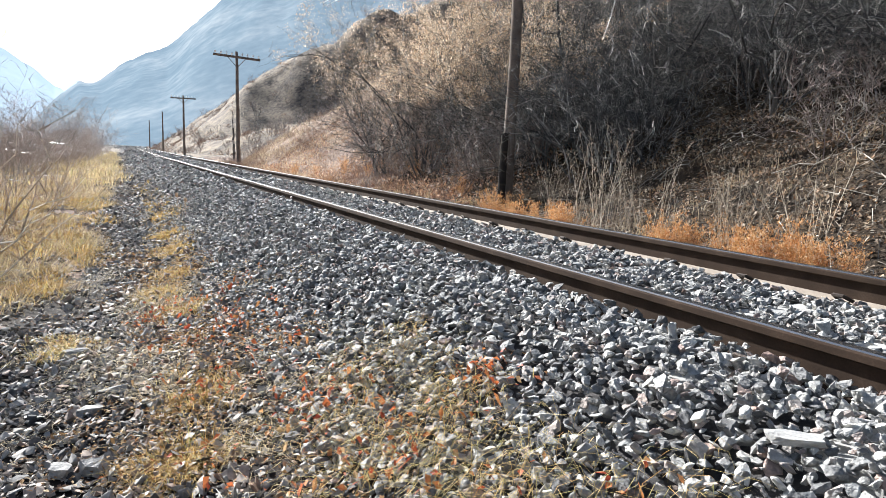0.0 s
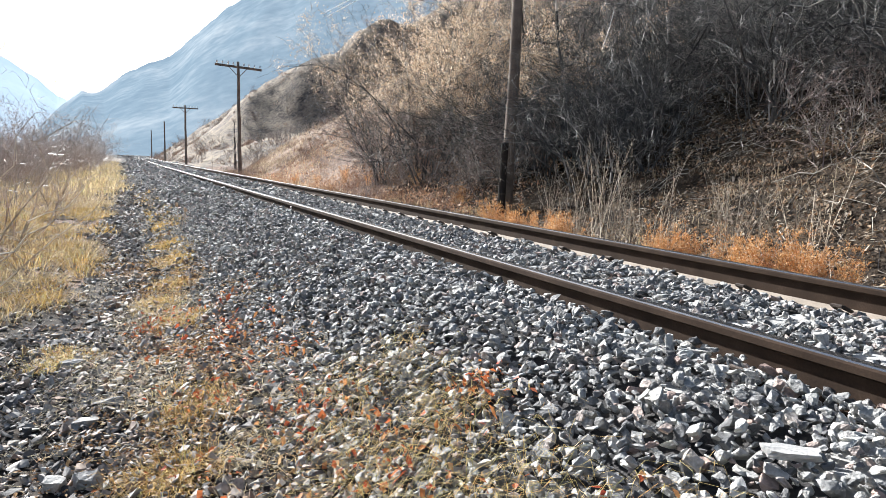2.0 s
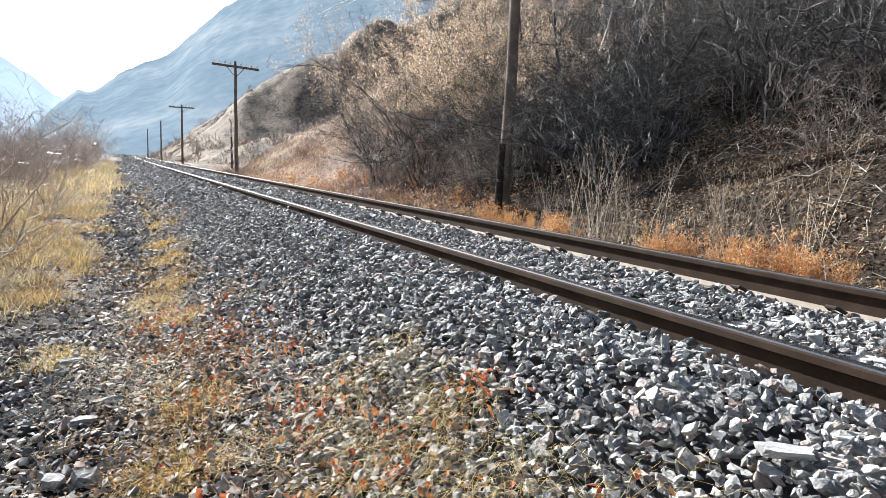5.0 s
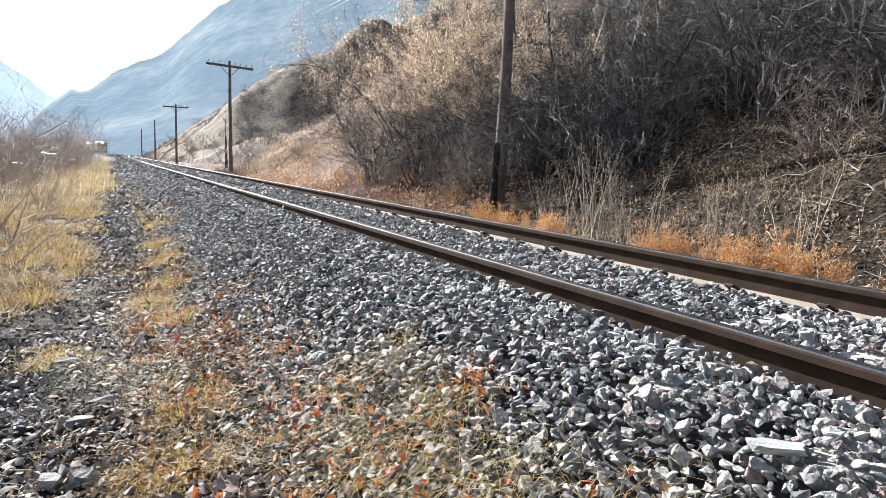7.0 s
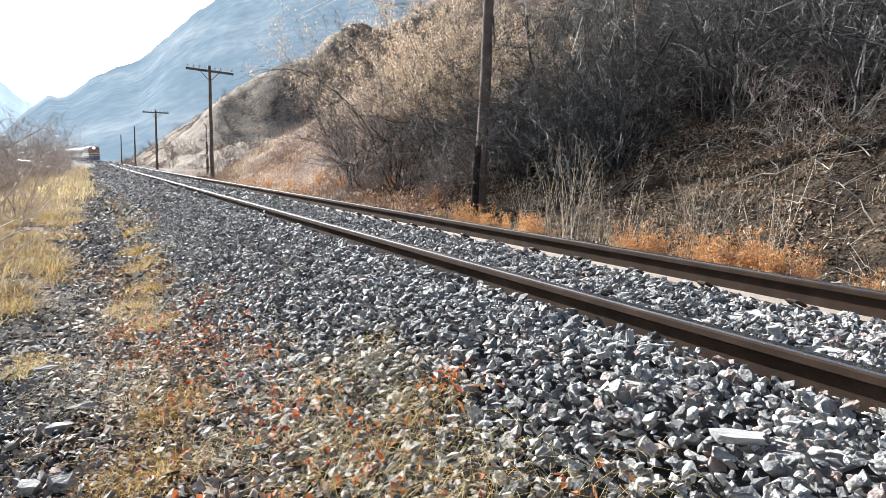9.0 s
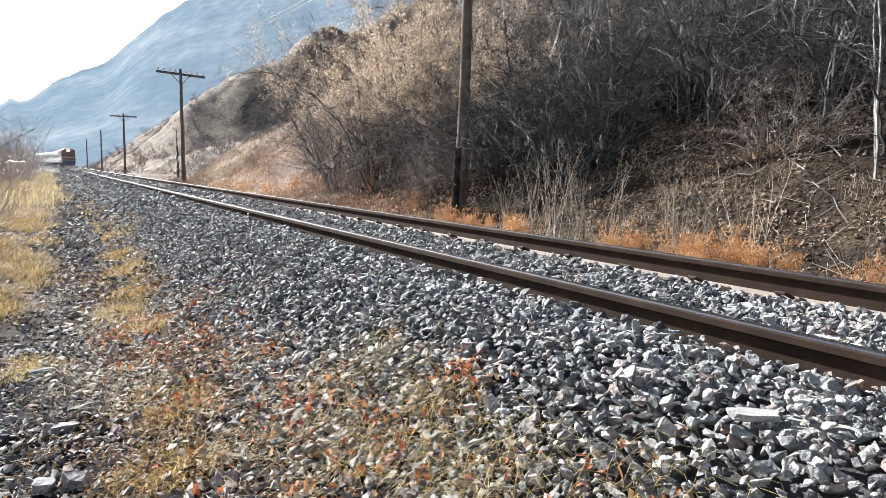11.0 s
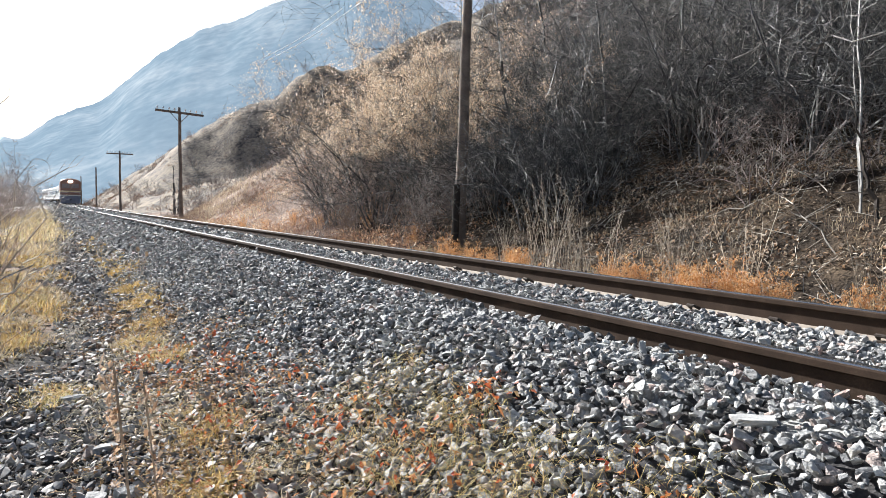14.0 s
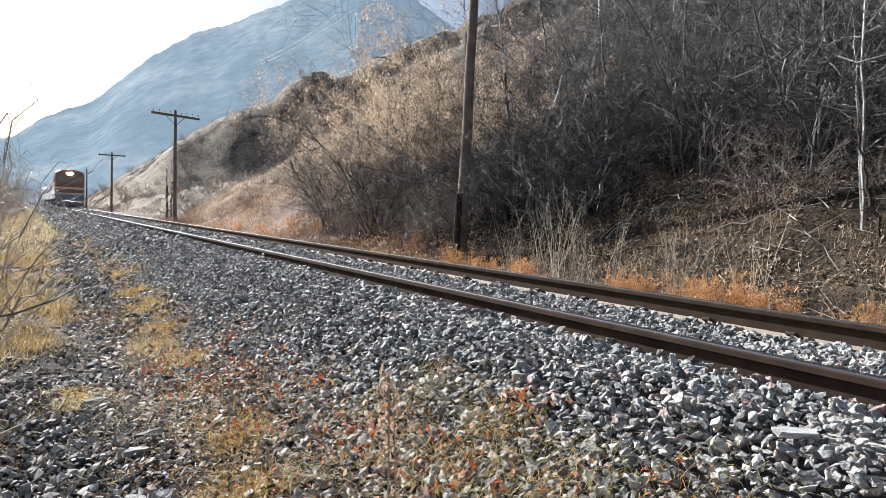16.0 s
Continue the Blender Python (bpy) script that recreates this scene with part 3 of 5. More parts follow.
def build_path_stones():
    rng = np.random.default_rng(8)
    chunks = []
    for y0, y1, step, big, amount in ((-7, 2.0, 0.06, 0.03, 0.9), (2.0, 6, 0.03, 0.0215, 1.0), (6, 12, 0.042, 0.026, 1.0), (12, 22, 0.06, 0.034, 1.0), (22, 45, 0.1, 0.055, 1.0), (45, 110, 0.2, 0.1, 0.9)):
        x, y = grid_points(-3.6, -1.4, y0, y1, step, rng)
        lane = np.exp(-((x + 2.08 + 0.1 * waves(y * 1.1, x)) / 0.3) ** 2)
        keep = rng.random(len(x)) < amount * (0.3 + 0.7 * lane) + np.where((y < 6.2) & (x > -3.4), 0.4, 0)
        x, y = x[keep], y[keep]
        size = big * np.exp(np.clip(rng.normal(0, 0.5, len(x)), -1.2, 0.75))
        chunks.append((np.stack([x + centre_line(y), y, land(x + centre_line(y), y) + 0.35 * size], 1), size))
    P, size = np.concatenate([c[0] for c in chunks]), np.concatenate([c[1] for c in chunks])
    V, F = scatter_rocks(P, size, rng, SHALES, 0.6)
    tagged(linked("path_gravel", tri_mesh("path_gravel", V, F), M_SHALE), "flat dark shale chips strewn over the footpath", "gravel", kind="stuff")


build_path_stones()


# ---- poles ----
def build_pole(x, y, z, top, lean_x=0.0, arm=True, radius=0.13, label="", tilt=0.0):
    p = tagged(new("utility_pole"), label, "utility pole", group="telegraph poles along the track")
    p.matrix_basis = pose(x, y, z, 0, lean_x, 0)
    bm = bmesh.new()
    rings = []
    for k in range(9):
        f = k / 8
        r, ox = radius * (1 - 0.35 * f), 0.012 * math.sin(k * 2.1)
        rings.append([bm.verts.new((ox + r * math.cos(t), r * math.sin(t), -0.6 + (top + 0.6) * f)) for t in [6.2832 * q / 12 for q in range(12)]])
    for ra, rb in zip(rings, rings[1:]):
        for q in range(12):
            bm.faces.new((ra[q], ra[(q + 1) % 12], rb[(q + 1) % 12], rb[q]))
    bm.faces.new(rings[-1])
    part("post", bm, M_POLE, p, smooth=True)
    if arm:
        za = top - 0.3
        turn = Matrix.Translation((0, 0, za)) @ pose(0, 0, 0, 0, tilt, 0) @ Matrix.Translation((0, 0, -za))
        bm = bmesh.new()
        box(bm, -1.25, 1.25, -0.15, -0.06, za - 0.06, za + 0.06, 0.01)
        part("crossarm", bm, M_POLE, p).matrix_basis = turn
        for d in (-1, 1):
            bm = bmesh.new()
            tube(bm, (d * 0.5, -0.17, za - 0.03), (0, -0.13, za - 0.55), 0.018, 0.018, 6)
            part("brace", bm, M_POLE, p)
        for d in (-1.15, -0.85, -0.55, -0.28, 0.28, 0.55, 0.85, 1.15):
            bm = bmesh.new()
            tube(bm, (d, -0.1, za + 0.05), (d, -0.1, za + 0.13), 0.015, 0.015, 6)
            tube(bm, (d, -0.1, za + 0.12), (d, -0.1, za + 0.2), 0.05, 0.045, 8)
            tube(bm, (d, -0.1, za + 0.2), (d, -0.1, za + 0.235), 0.04, 0.025, 8)
            part("insulator", bm, M_GLASS, p, "small glass insulator").matrix_basis = turn
    return p


build_pole(4.56, 11.55, -0.45, 6.3, 1.2, True, 0.125, "brown weathered wooden telegraph pole against the thicket")
stub = tagged(new("stub_post"), "short dark wooden stub post beside the telegraph pole", "post")
stub.matrix_basis = pose(4.36, 11.4, -0.45, 0, 1.5, 0)
bm = bmesh.new()
tube(bm, (0, 0, -0.4), (0, 0, 1.45), 0.075, 0.068, 12)
bmesh.ops.bevel(bm, geom=[e for e in bm.edges if all(v.co.z > 1.4 for v in e.verts)], offset=0.012, segments=2, affect="EDGES")
part("post", bm, M_TARRED, stub)
for h in (0.5, 1.1):
    bm = bmesh.new()
    bmesh.ops.create_cone(bm, cap_ends=False, segments=14, radius1=0.079, radius2=0.079, depth=0.035, matrix=Matrix.Translation((0, 0, h)))
    part("band", bm, M_CLIP, stub, "steel strap round the post")
build_pole(4.06, 39.6, -0.12, 5.9, -0.4, True, 0.115, "wooden telegraph pole with one tilted crossarm on the grassy bank", 3.5)
build_pole(4.45, 77.0, -0.1, 5.9, 0, True, 0.13, "wooden telegraph pole with one crossarm farther along the track")
build_pole(4.45, 112.0, -0.1, 5.7, 0, False, 0.13, "distant wooden telegraph pole by the track")
build_pole(4.2, 150.0, -0.1, 5.6, 0, False, 0.13, "distant wooden telegraph pole by the bend")


# ---- bare shrubs and trees ----
def grow_shrub(seed, height, stems, spread, levels=3, r0=0.018, forks=5, wild=0.5):
    """Ends and radii of the twigs of a bare shrub, stems and twigs apart."""
    rng = np.random.default_rng(seed)
    stem, twig = [], []

    def limb(p, d, length, r, level):
        usual = 2 if level == levels else (6, 5, 3)[level]
        n = min(18, max(usual, int(length / (0.3 if level == 0 else 0.16))))
        seg = length / n
        for k in range(n):
            d = d + rng.normal(0, wild * (0.26 if level < 2 else 0.4) * (usual / n) ** 0.3, 3) + np.array([0, 0, 0.05 if level < 2 else -0.08]) * usual / n
            d /= np.linalg.norm(d)
            q = p + d * seg
            ra, rb = r * (1 - 0.75 * k / n), r * (1 - 0.75 * (k + 1) / n)
            if level == levels and k == n - 1:
                rb = 0.0
            (stem if level <= 1 else twig).append((p, q, ra, rb))
            if level < levels and k > (1 if level == 0 else 0):
                for _ in range(rng.integers(1, forks) if level else forks - 1):
                    if rng.random() > 0.68 * usual / n:
                        continue
                    e = d * 0.75 + rng.normal(0, 0.62, 3) + np.array([0, 0, 0.15])
                    e /= np.linalg.norm(e)
                    limb(p + (q - p) * rng.random(), e, length * rng.uniform(0.3, 0.55), max(rb * 0.65, 0.0034), level + 1)
            p = q

    for k in range(stems):
        a = rng.uniform(0, 6.283)
        tilt = spread * rng.uniform(0.2, 1.0)
        d = np.array([math.cos(a) * tilt, math.sin(a) * tilt, 1.0])
        limb(np.array([math.cos(a), math.sin(a), 0]) * rng.uniform(0, 0.12) * stems ** 0.5, d / np.linalg.norm(d), height * rng.uniform(0.65, 1.05), r0 * rng.uniform(0.7, 1.2), 0)
    return stem, twig


def stick_mesh(name, segs):
    return tri_mesh(name, *sticks([s[0] for s in segs], [s[1] for s in segs], [s[2] for s in segs], [s[3] for s in segs]))


def build_shrub(name, seed, height, stems, spread, mats, label, category, fluff=0, group="", **kw):
    stem, twig = grow_shrub(seed, height, stems, spread, **kw)
    ob = tagged(new(name), label, category, group=group)
    tagged(linked("trunk", stick_mesh("trunk", stem), mats[0], ob), kind="stuff")
    tagged(linked("crown", stick_mesh("crown", twig), mats[1], ob), kind="stuff")
    if fluff:
        rng = np.random.default_rng(seed + 1)
        # Pale fluff only high up, imitating a sunlit crown over a shaded base.
        high = [i for i, s in enumerate(twig) if s[1][2] > 0.55 * height + 0.25 * math.sin(3 * s[1][0]) * math.sin(3 * s[1][1] + 1)]
        idx = rng.choice(rng.choice(high, fluff // 12), fluff)
        P = np.array([twig[i][1] for i in idx]) + rng.normal(0, 0.06, (fluff, 3))
        tagged(linked("seed_fluff", tri_mesh("seed_fluff", *flakes(P, rng.uniform(0.007, 0.019, fluff), rng, 0.8)), M_SEED, ob, "pale fluffy seed clusters"), kind="stuff")
    return ob


def place(kinds, spots, rng, lo=0.8, hi=1.25, sink=0.05):
    """The first spots take the shrubs themselves, the others copies."""
    for k, (x, y) in enumerate(spots):
        src = kinds[k % len(kinds)]
        s = rng.uniform(lo, hi)
        m = Matrix.LocRotScale(Vector((x, y, float(land(x, y)) - sink)), Euler((rng.gauss(0, 0.06), rng.gauss(0, 0.06), rng.uniform(0, 6.28))), None)
        if k < len(kinds):
            src.scale = (s, s, s)
            src.matrix_basis = m @ Matrix.Diagonal((s, s, s, 1))
        else:
            ob = copy_thing(src, m)
            ob.scale = (s, s, s)


rng = random.Random(11)
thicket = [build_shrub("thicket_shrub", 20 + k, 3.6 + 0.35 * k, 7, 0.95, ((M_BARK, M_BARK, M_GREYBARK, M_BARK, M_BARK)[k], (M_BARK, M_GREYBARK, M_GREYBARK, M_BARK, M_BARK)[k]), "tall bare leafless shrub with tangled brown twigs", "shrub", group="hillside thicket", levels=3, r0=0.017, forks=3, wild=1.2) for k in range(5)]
spots = []
while len(spots) < 185:
    y = rng.uniform(3, 22) if len(spots) < 145 else rng.uniform(9.5, 14)
    x0 = float(np.interp(y, [3, 9.5, 11, 12.5, 14, 17, 19, 22], [7.0, 7.0, 5.2, 5.0, 6.4, 6.8, 7.8, 9.5]))
    x = x0 + 12 * rng.random() ** 1.2
    if x - 4.5 < 1.0 and 10.2 < y < 12.3:
        continue
    if all((x - a) ** 2 + (y - b) ** 2 > 0.25 for a, b in spots):
        spots.append((x, y))
place(thicket, [p for p in spots if p[1] < 16.5], rng, 0.7, 1.2)
# Bank shrubs swap to paler twigs, so sunlight here is in the colour.
bank = [build_shrub("bank_shrub", 26 + k, 3.2, 7, 0.9, (M_BARK, M_REDTWIG), "leafless bank shrub, twigs coloured lighter pinkish brown as if sunlit", "shrub", group="sunlit shrubs of the bank", levels=3, r0=0.016, forks=3, wild=1.0) for k in range(2)]
for _ in range(30):
    y = rng.uniform(16, 22)
    spots.append((float(toe(y)) + 0.7 + 7 * rng.random() ** 1.2 * (1 - (y - 16) / 18), y))
place(bank, [p for p in spots if p[1] >= 16.5], rng, 0.65, 1.2)

# Dark bark throughout paints the shade at the thicket's foot.
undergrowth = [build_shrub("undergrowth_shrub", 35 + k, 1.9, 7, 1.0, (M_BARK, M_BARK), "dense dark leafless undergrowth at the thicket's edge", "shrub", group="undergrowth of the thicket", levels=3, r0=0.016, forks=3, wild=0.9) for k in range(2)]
place(undergrowth, [(rng.uniform(5.3, 7.6), rng.uniform(9.3, 15.5)) for _ in range(30)] + [(rng.uniform(7.4, 10.5), rng.uniform(4, 11.5)) for _ in range(44)], rng, 0.7, 1.2)

fluffy = [build_shrub("seeded_shrub", 40 + k, 3.2, 7, 0.75, (M_BARK, M_REDTWIG), "bare shrub overgrown with pale pinkish seed heads", "shrub", fluff=9000, group="seeded shrubs on the bank", levels=3, r0=0.016, forks=3) for k in range(2)]
place(fluffy, [(5.3, 13.6), (5.9, 14.9), (5.2, 16.4), (6.2, 17.4), (5.6, 18.4), (6.9, 19.6), (6.1, 13.2), (6.0, 16.1), (6.9, 18.0), (6.8, 14.6), (7.8, 20.6)], rng, 0.8, 1.25)

tall = [build_shrub("bank_tree", 50 + k, 5.0, 4, 0.55, (M_BARK, M_BARK if k else M_REDTWIG), "bare many-stemmed tree with fanning twigs on the bank", "tree", fluff=1500, group="bare trees of the bank", levels=3, r0=0.03, forks=3, wild=0.75) for k in range(2)]
place(tall, [(4.9, 19.5), (5.4, 20.5), (5.8, 18.6), (6.4, 20), (7, 21.5), (6.6, 17.5), (5.2, 17), (6, 15.8), (7.4, 19), (8, 20.5), (7.2, 16), (5.6, 22), (7.8, 17.4), (6.6, 14.2)], rng, 0.8, 1.1)

low = [build_shrub("low_bramble", 60 + k, 1.3, 9, 1.1, (M_REDTWIG, M_REDTWIG if k else M_PALEBARK), "low tangle of dry arching brambles", "bramble", group="brambles at the foot of the hill", levels=2, r0=0.008, forks=4, wild=0.8) for k in range(3)]
spots = [(rng.uniform(4.2, 6.5), rng.uniform(11.8, 21)) for _ in range(24)] + [(rng.uniform(5.5, 9), rng.uniform(2.5, 10)) for _ in range(9)]
place(low, spots, rng, 0.6, 1.2)

trees = [build_shrub("bare_tree", 70 + k, 7.5, 1, 0.15, (M_BARK, M_BARK), "dark leafless tree on the slope", "tree", group="slope trees", levels=3, r0=0.042, forks=4, wild=0.6) for k in range(2)]
place(trees, [(10.9, 5.2), (6.3, 15.6), (10, 7.5), (9.2, 10.5), (8.6, 6.2), (11, 9.2), (8.9, 14), (12, 8.5), (9.6, 8.7), (10.4, 12.4)], rng, 0.85, 1.05)

saplings = [build_shrub("sapling", 75 + k, 4.6, 1, 0.12, (M_PALEBARK if k == 0 else M_GREYBARK if k < 3 else M_BARK, M_PALEBARK if k < 2 else M_GREYBARK), "thin crooked sapling in the dark thicket", "tree", group="saplings in the thicket", levels=2, r0=0.0095, forks=4, wild=0.8) for k in range(4)]
place(saplings, [(rng.uniform(6.6, 11), rng.uniform(3.5, 12.5)) for _ in range(52)] + [(rng.uniform(5.2, 8), rng.uniform(12, 17)) for _ in range(6)], rng, 0.6, 1.3)

# scrub on the far slopes and along the bend
far_spots = []
while len(far_spots) < 150:
    y = rng.uniform(56, 200)
    x = float(toe(y)) + 60 * rng.random() ** 1.6
    far_spots.append((x, y))
scrub = [build_shrub("scrub_bush", 80 + k, 1.25, 11, 1.4, (M_REDTWIG, M_REDTWIG), "dark leafless scrub bush on the dry slope", "bush", group="scrub of the far slope", levels=2, r0=0.02, forks=3, wild=0.8) for k in range(2)]
place(scrub, far_spots, rng, 0.6, 1.5)
gully = [build_shrub("gully_bush", 85 + k, 2.1, 12, 0.95, (M_GREYBARK, M_GREYBARK), "greyish bare bush in the gully", "bush", group="bushes of the gully", levels=2, r0=0.024, forks=3, wild=0.8) for k in range(2)]
place(gully, [(rng.uniform(11, 40), rng.uniform(60, 92)) for _ in range(60)] + [(rng.uniform(9, 34), rng.uniform(94, 108)) for _ in range(16)], rng, 0.5, 1.2)

# left of the path
left = [build_shrub("path_shrub", 90 + k, 2.1, 6, 0.7, (M_TANTWIG, M_PALEBARK if k == 0 else M_TANTWIG), "bare thorny shrub with pale twigs beside the footpath", "shrub", group="shrubs beside the path", levels=3, r0=0.013, forks=3, wild=0.7) for k in range(3)]
spots = [(-3.9, 6.4), (-4.4, 8.2), (-3.7, 9.3), (-4.6, 11), (-3.6, 13), (-4.2, 15.5), (-3.5, 18), (-4.6, 20)] + [(rng.uniform(-9, -4.2), rng.uniform(5, 20)) for _ in range(30)]
place(left, spots, rng, 0.65, 1.1)
beyond = [build_shrub("roadside_bush", 94 + k, 2.1, 7, 0.8, (M_TANTWIG, M_TANTWIG), "leafless brown bush farther along the footpath", "bush", group="bushes farther along the path", levels=2, r0=0.016, forks=4, wild=0.8) for k in range(2)]
place(beyond, [(rng.uniform(-12, -3.5), rng.uniform(16, 60)) for _ in range(66)], rng, 0.65, 1.1)
screen = [build_shrub("tall_bush", 97 + k, 3.4, 8, 0.7, (M_TANTWIG, M_TANTWIG), "tall leafless bush on the river side", "bush", group="bushes on the river side", levels=3, r0=0.022, forks=3, wild=0.7) for k in range(2)]
place(screen, [(-3.75, 57), (-3.9, 64), (-4.0, 70), (-3.95, 53), (-4.15, 60), (-4.35, 67), (-4.1, 74), (-4.5, 46), (-4.9, 51), (-4.6, 55), (-5.3, 58), (-4.9, 62), (-5.6, 66), (-5.2, 71)] + [(-5.4 - 9 * rng.random() ** 1.3 - max(0, yy - 45) * 0.04, yy) for yy in [rng.uniform(30, 85) for _ in range(40)]], rng, 0.75, 1.15)


# ---- grass, weeds and leaves ----
def grass_patch(name, x, y, h, w, mat, label, rng, lean=0.35, curl=0.7, wind=None, flat=0.0, centres=None, bend=0.0):
    n = len(x)
    P = np.stack([x, y, land(x, y) - 0.01 + (0.045 if flat else 0)], 1)
    az = rng.uniform(0, 6.283, n) if wind is None else rng.normal(wind, 0.7, n)
    if centres is not None:
        az = np.arctan2(y - centres[1], x - centres[0]) + rng.normal(0, 0.55, n)
    V, F = blades(P, h, w, flat + bend + np.abs(rng.normal(0, lean, n)), az, curl)
    return tagged(linked(name, tri_mesh(name, V, F), mat), label, "grass", kind="stuff")


def tufts(rng, n_tufts, per, x0, x1, y0, y1, radius):
    cx, cy = rng.uniform(x0, x1, n_tufts), rng.uniform(y0, y1, n_tufts)
    k = np.repeat(np.arange(n_tufts), per)
    return cx[k] + rng.normal(0, radius, len(k)), cy[k] + rng.normal(0, radius, len(k)), k


def tussocks(name, rng, n, per, x0, x1, y0, y1, radius, tall, half, mat, label, lean=0.75, curl=1.25, keep=None, bend=0.5):
    """Fountain-shaped tufts: the blades splay out from each tuft's centre."""
    cx, cy = rng.uniform(x0, x1, n), rng.uniform(y0, y1, n)
    if keep is not None:
        m = keep(cx, cy)
        cx, cy = cx[m], cy[m]
    size = np.exp(rng.normal(0, 0.35, len(cx)))
    k = np.repeat(np.arange(len(cx)), per)
    x, y = cx[k] + rng.normal(0, 1, len(k)) * radius * size[k], cy[k] + rng.normal(0, 1, len(k)) * radius * size[k]
    h = tall * size[k] * rng.uniform(0.4, 1.1, len(k))
    return grass_patch(name, x, y, h, half[0] + half[1] * y, mat, label, rng, lean * 0.7, curl, centres=(cx[k], cy[k]), bend=bend)


def build_grass():
    rng = np.random.default_rng(21)
    edge = lambda x, y: (x < np.interp(y, [3, 5.2, 6.5, 9, 14, 30], [-3.2, -2.95, -2.6, -2.45, -2.4, -2.35]) + 0.16 * waves(x * 2, y * 2.3)) & (waves(x * 2.6 + 7, y * 1.9) + rng.normal(0, 0.1, len(x)) > -0.16)
    tussocks("dry_grass", rng, 760, 110, -6.5, -2.2, 4.6, 24, 0.085, 0.27, (0.0012, 0.0002), M_STRAW, "yellow dry grass drooping in tussocks along the path", 1.0, 1.35, keep=edge)
    tussocks("ochre_grass", rng, 560, 90, -6.0, -2.15, 4.4, 20, 0.08, 0.24, (0.0012, 0.0002), M_OCHRE, "ochre tufts of withered grass beside the path", 0.85, 1.3, edge)
    tussocks("bleached_grass", rng, 330, 80, -6.5, -2.3, 5, 30, 0.09, 0.3, (0.0012, 0.0002), M_BANKGRASS, "bleached long grass among the bushes by the path", 0.9, 1.2, edge)
    x, y, k = tufts(rng, 300, 60, -6.5, -3.1, -7, -1.2, 0.19)
    grass_patch("dry_grass", x, y, rng.uniform(0.1, 0.4, len(x)), np.full(len(x), 0.003), M_STRAW, "yellow dry grass along the path", rng, 0.85, 1.1)
    x, y, k = tufts(rng, 1100, 26, -12, -1.9, 24, 100, 0.3)
    grass_patch("far_dry_grass", x, y, rng.uniform(0.2, 0.7, len(x)) * np.clip(-x - 1.3, 0.35, 1), np.full(len(x), 0.012), M_STRAW, "yellow dry grass far along the path", rng)
    strip = lambda x, y: np.abs(x + np.interp(y, [3, 6, 9, 13, 24], [1.85, 1.78, 1.62, 1.42, 1.4])) < 0.2 + 0.16 * waves(x * 1.5 + 2, y * 1.6)
    tussocks("path_grass", rng, 1500, 60, -2.2, -1.1, 3.2, 24, 0.045, 0.055, (0.0009, 0.00016), M_OCHRE, "short matted ochre grass between path and ballast", 1.0, 1.0, strip)
    for cx, cy, wide, tint in ((-1.72, 6.05, 0.2, M_OCHRE), (-1.6, 9.1, 0.24, M_OCHRE), (-1.42, 12.8, 0.26, M_OCHRE), (-1.9, 6.8, 0.16, M_OCHRE), (-2.5, 5.45, 0.2, M_GREENSTRAW), (-1.82, 4.2, 0.2, M_OCHRE), (-1.66, 7.6, 0.18, M_OCHRE), (-1.55, 10.6, 0.24, M_OCHRE), (-1.95, 3.4, 0.16, M_OCHRE)):
        near = lambda x, y: rng.random(len(x)) < np.exp(-((x - cx) ** 2 + ((y - cy) * 0.7) ** 2) / (0.5 * wide * wide) + 0.8 * waves(x * 9, y * 9)) * 0.8
        tussocks("grass_cushion", rng, 520, 60, cx - wide * 1.8, cx + wide * 1.8, cy - wide * 2.4, cy + wide * 2.4, 0.04, 0.085, (0.001, 0.00018), tint, "straggling golden dry grass on the stony strip", 1.0, 1.0, near)
    x, y, k = tufts(rng, 56, 36, -1.5, -0.8, 1.5, 3.6, 0.09)
    grass_patch("trailing_grass", x, y, rng.uniform(0.08, 0.26, len(x)), np.full(len(x), 0.001), M_GREENSTRAW, "thin fading green grass trailing over the stones", rng, 0.5, 0.9, 3.6, 0.9)
    n = 14000
    x, y = rng.normal(-1.85, 0.42, n), rng.uniform(2.0, 10, n)
    keep = waves(x * 4 + 1, y * 3.1) + rng.normal(0, 0.12, n) > 0.12
    x, y = x[keep], y[keep]
    n = len(x)
    grass_patch("straw_litter", x, y, rng.uniform(0.04, 0.19, n), np.full(n, 0.001), M_STRAW, "dry straw lying flat on the stony ground", rng, 0.15, 0.1, None, 1.4)
    x, y, k = tufts(rng, 2300, 30, 3.4, 24, 20, 62, 0.32)
    keep = (x > toe(y) - 0.8) & (waves(x * 0.7 + 3, y * 0.5) > -0.28)
    x, y = x[keep], y[keep]
    grass_patch("hillside_grass", x, y, rng.uniform(0.12, 0.42, len(x)), np.full(len(x), 0.0055), M_BANKGRASS, "bleached dry grass covering the bank", rng, 0.7, 0.9)
    x, y, k = tufts(rng, 70, 22, 2.5, 4.4, 1.5, 34, 0.12)
    grass_patch("trackside_grass", x, y, rng.uniform(0.1, 0.3, len(x)), np.full(len(x), 0.003), M_STRAW, "dead pale grass beyond the rails", rng)


build_grass()


